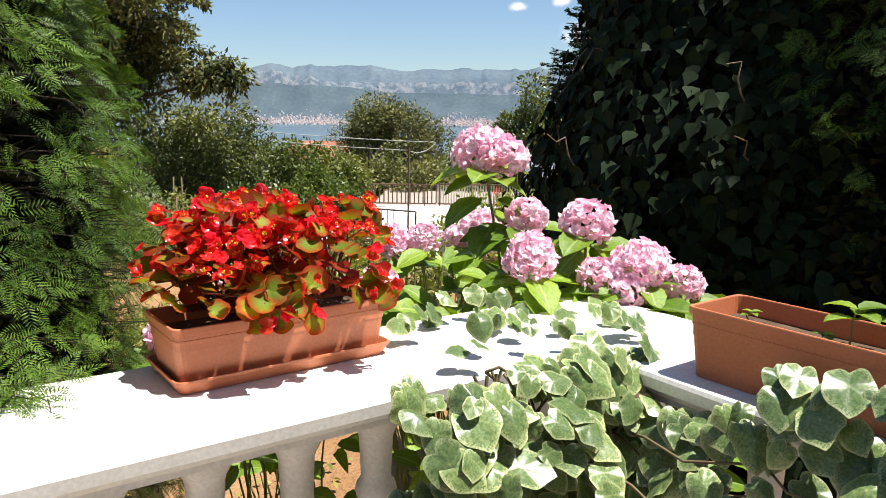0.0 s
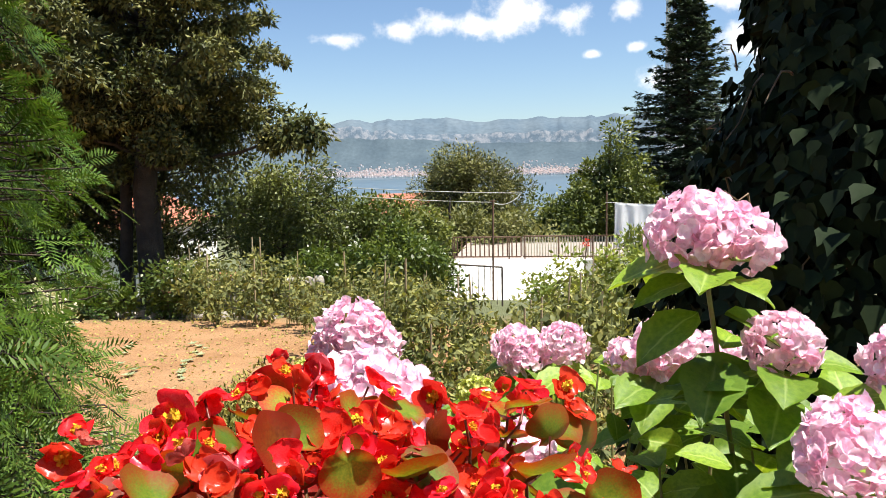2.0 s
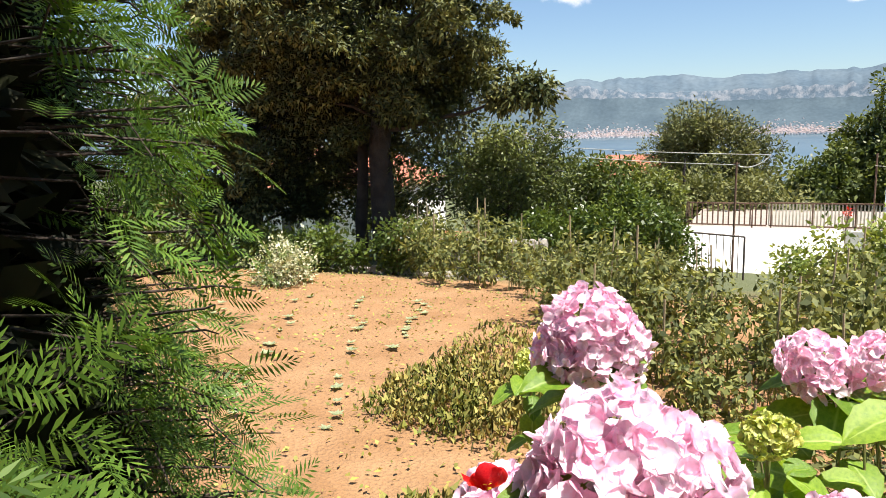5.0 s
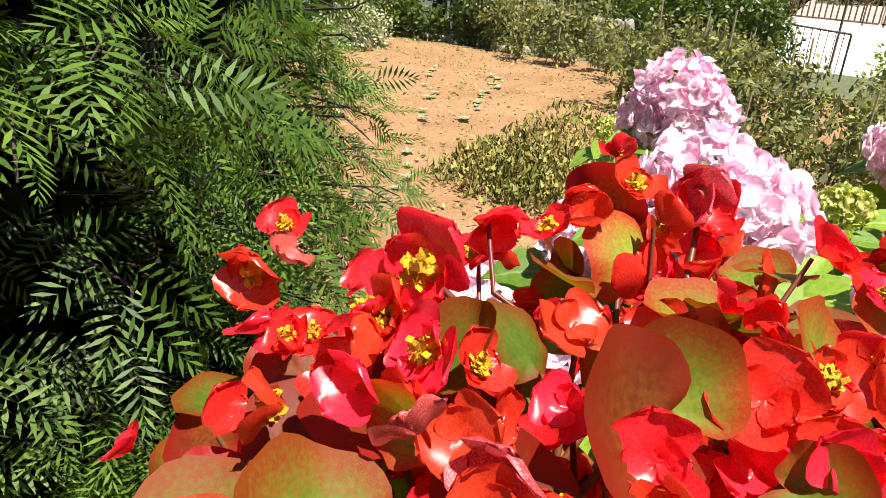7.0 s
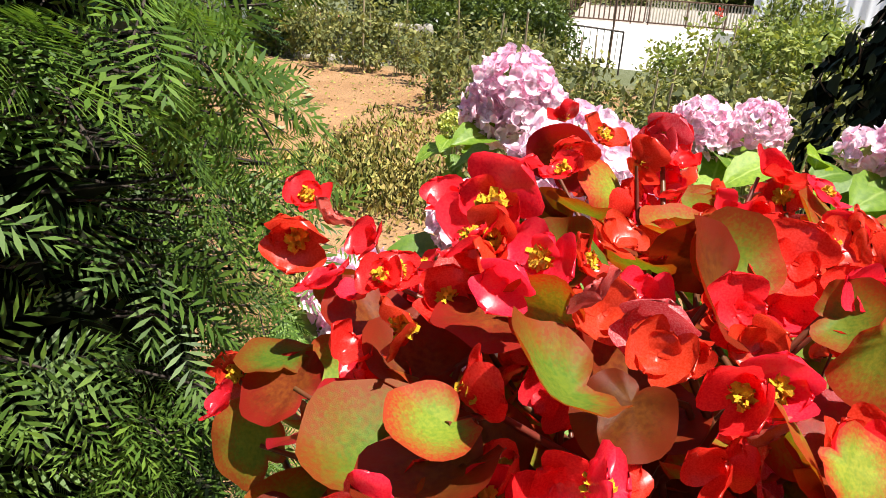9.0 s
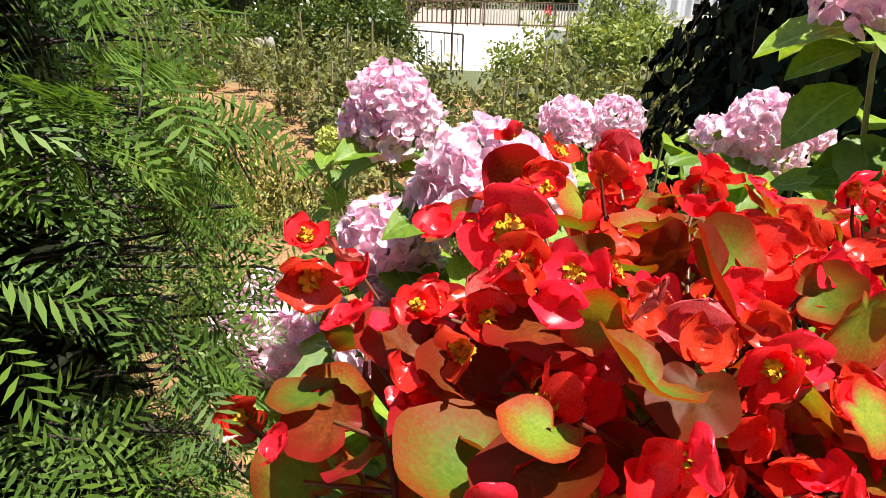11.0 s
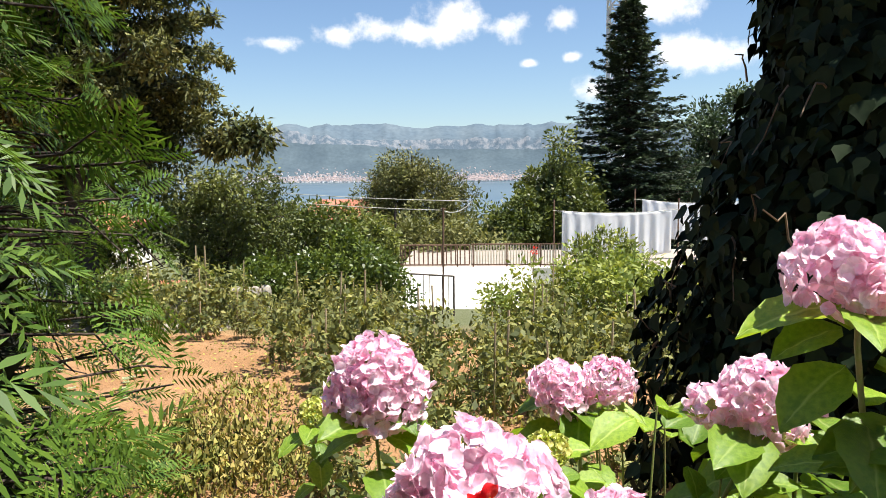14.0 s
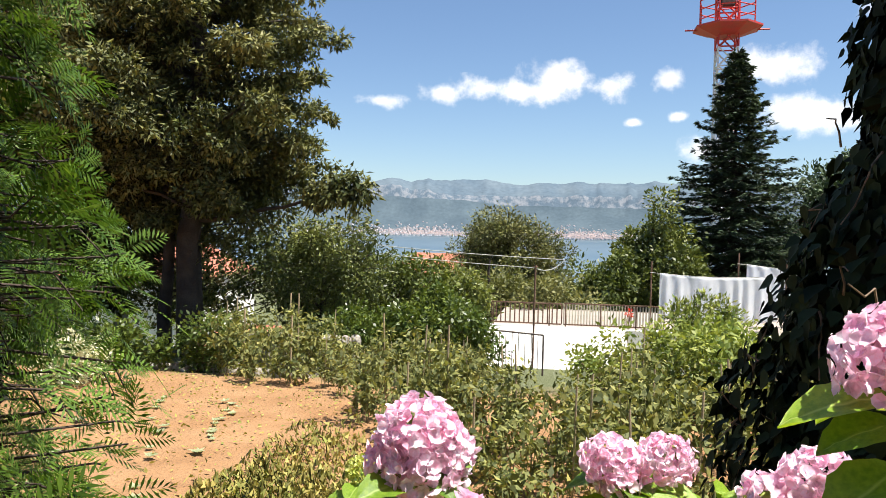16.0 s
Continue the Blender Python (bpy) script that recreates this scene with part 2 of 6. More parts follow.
RUST = material("rusty_iron", (0.13, 0.07, 0.045), (0.20, 0.12, 0.08), rough=0.8, scale=8, fine=60, bump=0.3, metal=0.2)
DARKIRON = material("dark_painted_iron", (0.05, 0.04, 0.035), (0.09, 0.06, 0.05), rough=0.6, scale=8, fine=60, bump=0.2, metal=0.2)
BARPAINT = material("cream_bar_paint", (0.62, 0.55, 0.44), (0.42, 0.33, 0.24), rough=0.7, scale=4, fine=40, bump=0.2)
LIME = material("whitewashed_wall", (0.80, 0.78, 0.73), (0.66, 0.62, 0.55), rough=0.85, scale=1.2, fine=25, bump=0.3)
CLOTH = material("white_cotton_sheet", (0.86, 0.86, 0.86), (0.80, 0.81, 0.83), rough=0.9, scale=2, fine=90, bump=0.1, through_light=0.5, through_color=(1.1, 1.1, 1.1))
REDPAINT = material("signal_red_paint", (0.55, 0.035, 0.03), (0.45, 0.05, 0.04), rough=0.5, scale=2, fine=20, bump=0.05)
WHITEPAINT = material("signal_white_paint", (0.8, 0.8, 0.8), (0.7, 0.7, 0.7), rough=0.5, scale=2, fine=20, bump=0.05)
ROOF = material("red_roof_tile", (0.36, 0.11, 0.07), (0.46, 0.17, 0.10), rough=0.85, scale=3, fine=30, bump=0.3, rnd="object", amount=0.2)
PLASTER = material("cream_plaster", (0.62, 0.52, 0.40), (0.52, 0.44, 0.36), rough=0.9, scale=1, fine=20, bump=0.2)
ORANGE = material("orange_plaster", (0.62, 0.34, 0.13), (0.55, 0.30, 0.13), rough=0.9, scale=1, fine=20, bump=0.2)
STONE = material("limestone", (0.42, 0.38, 0.32), (0.32, 0.28, 0.24), rough=0.9, scale=4, fine=40, bump=0.6, rnd="object", amount=0.2)
FLOORT = material("terrace_paving", (0.36, 0.30, 0.25), (0.28, 0.24, 0.20), rough=0.8, scale=4, fine=60, bump=0.3)
WIRE = material("pale_cable", (0.55, 0.53, 0.46), (0.45, 0.43, 0.38), rough=0.7, scale=10, fine=60, bump=0)
GLASS = material("dark_window_glass", (0.03, 0.035, 0.04), (0.05, 0.055, 0.06), rough=0.1, scale=2, fine=20, bump=0)

# ---- mesh tools ----
RNG = np.random.default_rng(7)
U2, M2, A2 = np.array((0.814, 0.581)), np.array((-0.581, 0.814)), np.array((0.204, 1.604))


def rail_xy(u, m):
    """Plan place of a point u metres along the balustrade and m metres outwards from its inner edge."""
    return A2 + u * U2 + m * M2


def on_rail(u, m, z):
    x, y = rail_xy(u, m)
    return (float(x), float(y), z)


RAIL_TURN = math.degrees(math.atan2(0.581, 0.814))


def link(name, mesh, mats, parent=None, label=""):
    ob = new(name, mesh)
    for k in (mats if isinstance(mats, (list, tuple)) else [mats]):
        if k.name not in mesh.materials:
            mesh.materials.append(k)
    if parent is not None:
        ob.parent = parent
    if label:
        ob["label"] = label
    return ob


def part(name, bm, mats, parent=None, label="", smooth=False):
    me = bpy.data.meshes.new(name)
    bm.to_mesh(me)
    bm.free()
    if smooth:
        me.polygons.foreach_set("use_smooth", [True] * len(me.polygons))
    return link(name, me, mats, parent, label)


def thing(name, label, category, group="", place=(0, 0, 0), kind=""):
    ob = new(name)
    ob.location = place
    return tagged(ob, label, category, group, kind)


def mesh_of(name, verts, faces, smooth=False, edge=None, mat_index=None):
    """verts (n,3), faces (k,3 or 4) as arrays."""
    me = bpy.data.meshes.new(name)
    verts, faces = np.asarray(verts, np.float32), np.asarray(faces, np.int32)
    k, c = faces.shape
    me.vertices.add(len(verts))
    me.vertices.foreach_set("co", verts.ravel())
    me.loops.add(k * c)
    me.loops.foreach_set("vertex_index", faces.ravel())
    me.polygons.add(k)
    me.polygons.foreach_set("loop_start", np.arange(0, k * c, c, dtype=np.int32))
    if smooth:
        me.polygons.foreach_set("use_smooth", np.ones(k, bool))
    if mat_index is not None:
        me.polygons.foreach_set("material_index", np.asarray(mat_index, np.int32))
    me.update(calc_edges=True)
    if edge is not None:
        at = me.attributes.new("edge", "FLOAT", "POINT")
        at.data.foreach_set("value", np.asarray(edge, np.float32))
    return me


def unit(v):
    return v / np.maximum(np.linalg.norm(v, axis=-1, keepdims=True), 1e-9)


def scatter(tv, tf, places, ways, ups, sizes):
    """Copies of a small shape: its y axis along ways, z near ups, scaled. Gives one vertex and one face array."""
    y = unit(np.asarray(ways, float))
    x = unit(np.cross(y, np.asarray(ups, float)))
    z = np.cross(x, y)
    s = np.asarray(sizes, float)
    s = s[:, None] if s.ndim == 1 else s
    tv = np.asarray(tv, float)
    sv = s[:, None, :] * tv[None] if s.shape[1] == 3 else s[:, :, None] * tv[None]
    v = places[:, None, :] + sv[..., 0:1] * x[:, None] + sv[..., 1:2] * y[:, None] + sv[..., 2:3] * z[:, None]
    f = np.asarray(tf)[None] + (np.arange(len(places)) * len(tv))[:, None, None]
    return v.reshape(-1, 3), f.reshape(-1, np.asarray(tf).shape[1])


def join(*vf):
    vs, fs, n = [], [], 0
    for v, f in vf:
        vs.append(v)
        fs.append(f + n)
        n += len(v)
    return np.concatenate(vs), np.concatenate(fs)


LEAF_V = [(0, 0, 0), (-0.26, 0.42, 0.06), (0.26, 0.42, 0.06), (0, 1, -0.08)]
LEAF_F = [(0, 2, 3, 1)]
NEEDLE_V = [(0, 0, 0), (0.09, 0.5, 0.015), (0, 1, -0.03), (-0.09, 0.5, 0.015)]
NEEDLE_F = [(0, 1, 2, 3)]


def rand_dirs(n, rng=RNG):
    return unit(rng.normal(size=(n, 3)))


def clumps(centres, radii, per, rng, size, tv=LEAF_V, tf=LEAF_F, droop=0.0, shell=0.55, up=0.5, squash=None):
    """Leaves in uneven clumps: each leaf points outwards from its clump, with droop."""
    cs, rs = np.asarray(centres, float), np.asarray(radii, float)
    k = np.repeat(np.arange(len(cs)), per)
    d = rand_dirs(len(k), rng)
    r = shell + (1 - shell) * rng.random(len(k)) ** 0.6
    r *= 1 + 0.25 * rng.normal(size=len(k))
    off = d * (r * rs[k])[:, None] if rs.ndim == 1 else d * r[:, None] * rs[k]
    p = cs[k] + off
    w = d + 0.6 * rng.normal(size=d.shape)
    w[:, 2] -= droop
    ups = 0.6 * d + rng.normal(size=d.shape) * 0.6
    ups[:, 2] += up
    return scatter(tv, tf, p, w, ups, size * (0.6 + 0.8 * rng.random(len(k))))


def tube(points, r0, r1, sides=7):
    """A tapered tube through points."""
    pts = np.asarray(points, float)
    n = len(pts)
    tang = unit(np.gradient(pts, axis=0))
    ref = np.where(np.abs(tang[:, 2:3]) > 0.9, np.array([[1.0, 0, 0]]), np.array([[0, 0, 1.0]]))
    a = unit(np.cross(tang, ref))
    b = np.cross(tang, a)
    ang = np.linspace(0, 2 * np.pi, sides, endpoint=False)
    rad = np.linspace(r0, r1, n)
    v = pts[:, None] + rad[:, None, None] * (np.cos(ang)[None, :, None] * a[:, None] + np.sin(ang)[None, :, None] * b[:, None])
    f = [(i * sides + j, i * sides + (j + 1) % sides, (i + 1) * sides + (j + 1) % sides, (i + 1) * sides + j) for i in range(n - 1) for j in range(sides)]
    return v.reshape(-1, 3), np.array(f)


def bend(a, b, n=6, sag=0.0, wob=0.0, rng=RNG):
    a, b = np.asarray(a, float), np.asarray(b, float)
    t = np.linspace(0, 1, n)[:, None]
    p = a + (b - a) * t
    p[:, 2] += sag * 4 * (t * (1 - t))[:, 0]
    if wob:
        p[1:-1] += rng.normal(size=(n - 2, 3)) * wob
    return p


def box(bm, x0, x1, y0, y1, z0, z1, bevel=0.0):
    m = Matrix.LocRotScale(((x0 + x1) / 2, (y0 + y1) / 2, (z0 + z1) / 2), None, (abs(x1 - x0), abs(y1 - y0), abs(z1 - z0)))
    g = bmesh.ops.create_cube(bm, size=1, matrix=m)
    if bevel:
        es = list({e for v in g["verts"] for e in v.link_edges})
        bmesh.ops.bevel(bm, geom=es, offset=bevel, segments=2, affect="EDGES", profile=0.5)


def lathe(profile, sides=20):
    """A turned shape from (radius, height) pairs."""
    p = np.asarray(profile, float)
    ang = np.linspace(0, 2 * np.pi, sides, endpoint=False)
    v = np.stack([p[:, :1] * np.cos(ang), p[:, :1] * np.sin(ang), np.repeat(p[:, 1:], sides, 1)], -1).reshape(-1, 3)
    f = [(i * sides + j, i * sides + (j + 1) % sides, (i + 1) * sides + (j + 1) % sides, (i + 1) * sides + j) for i in range(len(p) - 1) for j in range(sides)]
    return v, np.array(f)

# ---- the land ----
LAND_Y = (-80, 2, 6, 14, 20, 26, 40, 80, 200, 700, 5000)
LAND_Z = (-0.9, -0.85, -0.9, -1.15, -1.8, -2.8, -6, -13, -30, -47, -50)


def land(x, y):
    return np.interp(y, LAND_Y, LAND_Z)


def soil_material():
    m = material("garden_soil", (0.26, 0.135, 0.055), (0.33, 0.185, 0.085), rough=0.95, scale=1.3, fine=26, bump=0.9, bumpdist=0.05)
    N, L = m.node_tree.nodes, m.node_tree.links
    hsv = next(n for n in N if n.type == "HUE_SAT")
    tc = next(n for n in N if n.type == "TEX_COORD")
    # bare tilled bed in the garden, dry grass and green turf beyond it
    sp = N.new("ShaderNodeSeparateXYZ")
    L.new(tc.outputs["Object"], sp.inputs[0])
    ns = N.new("ShaderNodeTexNoise")
    ns.inputs["Scale"].default_value, ns.inputs["Detail"].default_value = 0.9, 6
    L.new(tc.outputs["Object"], ns.inputs["Vector"])
    s = N.new("ShaderNodeMath")
    s.operation = "MULTIPLY_ADD"
    L.new(ns.outputs[0], s.inputs[0])
    s.inputs[1].default_value = 3.0
    L.new(sp.outputs[1], s.inputs[2])
    mr = N.new("ShaderNodeMapRange")
    mr.inputs["From Min"].default_value, mr.inputs["From Max"].default_value = 15.6, 17.2
    L.new(s.outputs[0], mr.inputs["Value"])
    mx = N.new("ShaderNodeMix")
    mx.data_type = "RGBA"
    L.new(hsv.inputs["Color"].links[0].from_socket, mx.inputs["A"])
    mx.inputs["B"].default_value = (0.10, 0.11, 0.045, 1)
    L.new(mr.outputs[0], mx.inputs["Factor"])
    L.new(mx.outputs["Result"], hsv.inputs["Color"])
    return m


SOIL = soil_material()


def build_land():
    xs = np.concatenate([np.linspace(-3000, -60, 24), np.linspace(-40, -14, 14), np.linspace(-13.8, 8, 150), np.linspace(9, 40, 14), np.linspace(60, 3000, 24)])
    ys = np.concatenate([np.linspace(-80, -4, 8), np.linspace(-3, 18, 150), np.linspace(18.6, 60, 30), np.linspace(70, 900, 24), np.linspace(1100, 4950, 10)])
    X, Y = np.meshgrid(xs, ys)
    Z = land(X, Y)
    near = (np.abs(X) < 16) & (Y > -3) & (Y < 18)
    bumps = np.array([noise.noise((x * 1.7, y * 1.7, 0)) * 0.045 + noise.noise((x * 6, y * 6, 3)) * 0.022 for x, y in zip(X[near], Y[near])])
    Z[near] += bumps
    h, w = X.shape
    i = np.arange((h - 1) * w).reshape(h - 1, w)[:, :-1].ravel()
    me = mesh_of("ground", np.stack([X, Y, Z], -1).reshape(-1, 3), np.stack([i, i + 1, i + w + 1, i + w], -1), smooth=True)
    tagged(link("ground", me, SOIL), "ochre tilled garden soil sloping down towards the sea", "ground", kind="structure")


build_land()

SEA = material("sea_water", (0.07, 0.11, 0.14), (0.09, 0.13, 0.155), rough=0.3, scale=0.004, fine=0.05, bump=0.3, bumpdist=2.0)
bm = bmesh.new()
for x, y in ((-3200, 420), (3200, 420), (3200, 3850), (-3200, 3850)):
    bm.verts.new((x, y, -45))
bm.faces.new(bm.verts)
tagged(part("water", bm, SEA), "calm blue bay under a hazy far coast", "sea", kind="structure")


def upright_streaks(m, k):
    """Draw a surface's coarse pattern out along the vertical, as on fluted cliffs."""
    N, L = m.node_tree.nodes, m.node_tree.links
    mp = N.new("ShaderNodeMapping")
    mp.inputs["Scale"].default_value = (1, 1, k)
    L.new(next(n for n in N if n.type == "TEX_COORD").outputs["Object"], mp.inputs["Vector"])
    for n in [n for n in N if n.type == "TEX_NOISE"]:
        L.new(mp.outputs[0], n.inputs["Vector"])


def build_mountains():
    """The far coast: shore, wooded foothills, a pale cliff band and a long ridge, over an arc round the bay."""
    # distance haze is painted into these three blue-grey base colours
    FOREST = material("haze_tinted_forest", (0.066, 0.092, 0.112), (0.085, 0.115, 0.135), rough=1.0, scale=0.006, fine=0.05, bump=0, spec=0.0)
    CLIFF = material("haze_tinted_cliff", (0.085, 0.115, 0.145), (0.175, 0.19, 0.21), rough=1.0, scale=0.03, fine=0.12, bump=0, spec=0.0, contrast=(0.44, 0.62))
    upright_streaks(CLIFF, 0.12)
    RIDGE = material("haze_tinted_ridge", (0.085, 0.118, 0.150), (0.115, 0.148, 0.175), rough=1.0, scale=0.005, fine=0.04, bump=0, spec=0.0)
    bs = np.radians(np.arange(-58, 46, 0.2))
    n1 = np.array([noise.noise((b * 9, 0, 0)) for b in bs])
    n2 = np.array([noise.noise((b * 40, 5, 0)) for b in bs])
    n3 = np.array([noise.noise((b * 130, 9, 0)) for b in bs])
    deg = np.degrees(bs)
    ridge = np.interp(deg, [-58, -22, -17, -14.5, -10, -6, -4, -1, 2, 5, 9, 14, 45], [240, 235, 262, 292, 288, 300, 282, 290, 282, 286, 300, 270, 230]) + 14 * n1 + 17 * n2 + 7 * n3
    top = np.interp(deg, [-58, -18, -13, -9, -6, 6, 10, 45], [215, 255, 240, 196, 195, 205, 190, 175]) + 14 * n2 + 12 * n3
    foot = np.interp(deg, [-58, -18, -13, -8, -5, 6, 45], [160, 185, 175, 165, 140, 135, 130]) + 6 * n2 + 7 * n3
    rows = [(3840, np.full_like(bs, -50)), (3860, -43 + 0 * bs), (3960, -12 + 10 * n1), (4120, 60 + 22 * n1 + 8 * n2), (4230, foot), (4260, (foot + top) / 2), (4290, top),
            (4380, (top + ridge) / 2 + 8 * n2), (4470, ridge), (4650, ridge - 90), (4800, -60 + 0 * bs)]
    v = np.array([[(r * math.sin(b), r * math.cos(b), z) for b, z in zip(bs, zz)] for r, zz in rows])
    w, f, mi = len(bs), [], []
    for i in range(len(rows) - 1):
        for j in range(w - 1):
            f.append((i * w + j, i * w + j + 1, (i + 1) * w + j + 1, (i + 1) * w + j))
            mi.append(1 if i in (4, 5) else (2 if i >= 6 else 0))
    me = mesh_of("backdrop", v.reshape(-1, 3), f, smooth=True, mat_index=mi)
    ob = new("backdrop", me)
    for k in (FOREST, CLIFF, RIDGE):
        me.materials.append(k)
    tagged(ob, "mountain range tinted hazy blue with a pale cliff band across the bay", "mountains", kind="structure")
    # towns on the far shore
    TOWN = material("pale_far_house", (0.60, 0.60, 0.62), (0.72, 0.68, 0.66), rough=0.9, scale=0.02, fine=0.2, bump=0, rnd="island", amount=0.25)
    TROOF = material("far_tile_roof", (0.25, 0.195, 0.185), (0.31, 0.235, 0.215), rough=0.9, scale=0.02, fine=0.2, bump=0, rnd="island", amount=0.25)
    rng = np.random.default_rng(3)
    hv = np.array([(-1, -1, 0), (1, -1, 0), (1, 1, 0), (-1, 1, 0), (-1, -1, 1), (1, -1, 1), (1, 1, 1), (-1, 1, 1)], float)
    hf = np.array([(0, 1, 5, 4), (1, 2, 6, 5), (2, 3, 7, 6), (3, 0, 4, 7)])
    rv = np.array([(-1.1, -1.1, 1), (1.1, -1.1, 1), (1.1, 1.1, 1), (-1.1, 1.1, 1), (-0.7, 0, 1.18), (0.7, 0, 1.18)])
    rf = np.array([(0, 1, 5, 4), (2, 3, 4, 5), (1, 2, 5, 5), (3, 0, 4, 4)])[:2]
    vs, fs, vr, fr = [], [], [], []
    n = 0
    for c, sd, count in ((-18, 2.5, 90), (-13.5, 1.6, 130), (-10.6, 0.9, 190), (-9, 1.0, 90), (-1, 1.6, 150), (1.8, 1.3, 230), (4, 2, 150), (-6, 9, 140)):
        for _ in range(int(count * 2.2)):
            b = radians(rng.normal(c, sd))
            r = 3866 + abs(rng.normal(0, 60))
            z = np.interp(r, [3860, 3960, 4120], [-43, -12, 60]) - 2
            k = rng.uniform(2.6, 5.6)
            p = np.array((r * math.sin(b), r * math.cos(b), z))
            vs.append(hv * (k, k * 0.8, k * rng.uniform(1.2, 2.2)) + p)
            vr.append(rv * (k, k * 0.8, vs[-1][:, 2].max() - p[2]) + p)
            fs.append(hf + 8 * n)
            fr.append(rf + 6 * n)
            n += 1
    town = thing("far_town", "pale far-off houses with tiled roofs along the shore", "town", kind="stuff")
    link("wall", mesh_of("wall", np.concatenate(vs), np.concatenate(fs)), TOWN, town)
    link("roof", mesh_of("roof", np.concatenate(vr), np.concatenate(fr)), TROOF, town, "faded red roofs")


build_mountains()

# ---- the terrace ----
bm = bmesh.new()
box(bm, -5.0, 0.72, -6.0, 0.24, -0.95, 0.0)
fl = part("floor", bm, FLOORT)
fl.matrix_world = pose(*on_rail(0, 0, 0), 0, 0, RAIL_TURN)
tagged(fl, "raised paved terrace floor behind the balustrade", "floor", kind="structure")
bm = bmesh.new()
box(bm, -5.0, 3.0, -4.4, -4.1, 0.004, 6.0)
hw = part("wall_house", bm, PLASTER)
hw.matrix_world = pose(*on_rail(0, 0, 0), 0, 0, RAIL_TURN)
tagged(hw, "plain cream plastered house wall behind the terrace", "wall", kind="structure")

RAIL_Z = 1.06
BALUSTER = [(0.056, 0.10), (0.056, 0.16), (0.042, 0.17), (0.038, 0.19), (0.046, 0.21), (0.056, 0.28), (0.062, 0.36), (0.058, 0.45), (0.045, 0.56), (0.036, 0.66),
            (0.034, 0.71), (0.046, 0.722), (0.050, 0.738), (0.046, 0.755), (0.036, 0.77), (0.040, 0.87), (0.044, 0.885), (0.052, 0.90), (0.058, 0.915), (0.058, 0.975)]


def rail_profile(width):
    """Cross-section of the coping: a slab with a rounded nose over a cove and a fascia."""
    h = RAIL_Z
    inner = [(0.062, h - 0.088), (0.062, h - 0.074), (0.052, h - 0.070), (0.036, h - 0.060), (0.022, h - 0.046), (0.016, h - 0.042), (0.004, h - 0.038), (0.0, h - 0.012), (0.004, h - 0.003), (0.014, h)]
    return inner + [(width - a, z) for a, z in reversed(inner)]


def extrude_profile(pts, s0, s1, axis):
    v = [((s0 if e == 0 else s1), a, z) if axis == "x" else (a, (s0 if e == 0 else s1), z) for e in (0, 1) for a, z in pts]
    n = len(pts)
    bm = bmesh.new()
    vs = [bm.verts.new(p) for p in v]
    for i in range(n):
        bm.faces.new((vs[i], vs[(i + 1) % n], vs[n + (i + 1) % n], vs[n + i]))
    bm.faces.new(vs[:n][::-1])
    bm.faces.new(vs[n:])
    bmesh.ops.recalc_face_normals(bm, faces=bm.faces)
    return bm


bv, bf = lathe(BALUSTER, 20)
BALMESH = mesh_of("baluster", bv, bf, smooth=True)


def balustrade(label, axis, s0, s1, offset, spots):
    ob = thing("balustrade", label, "balustrade", "terrace balustrade")
    ob.matrix_world = pose(*on_rail(0, 0, 0), 0, 0, RAIL_TURN)
    prof = [(a + offset, z) for a, z in rail_profile(0.45)]
    part("coping", extrude_profile(prof, s0, s1, axis), PAINT, ob, "thick white painted coping")
    bm = bmesh.new()
    lo, hi = offset + 0.13, offset + 0.33
    if axis == "x":
        box(bm, s0, s1, lo, hi, 0.0, 0.10, 0.01)
    else:
        box(bm, lo, hi, s0, s1, 0.0, 0.10, 0.01)
    part("plinth", bm, PAINT, ob)
    for s in spots:
        b = link("baluster", BALMESH, PAINT, ob)
        b.location = (s, offset + 0.22, 0) if axis == "x" else (offset + 0.22, s, 0)
    return ob


balustrade("white painted balustrade with turned balusters and wide coping", "x", -3.2, 0.49, 0.0, [-0.375 - 0.2 * k for k in range(-2, 13)])
balustrade("white painted balustrade side run with turned balusters, partly shaded", "y", -3.2, -0.004, 0.49, [-0.35 - 0.2 * k for k in range(0, 13)])
corner = thing("corner_post", "white painted square balustrade corner post with wide cap", "post")
corner.matrix_world = pose(*on_rail(0, 0, 0), 0, 0, RAIL_TURN)
bm = bmesh.new()
box(bm, 0.56, 0.88, 0.06, 0.38, 0.0, RAIL_Z - 0.1, 0.008)
part("shaft", bm, PAINT, corner)
bm = bmesh.new()
box(bm, 0.493, 0.94, 0.0, 0.45, RAIL_Z - 0.1, RAIL_Z, 0.012)
part("cap", bm, PAINT, corner)

# ---- planters ----


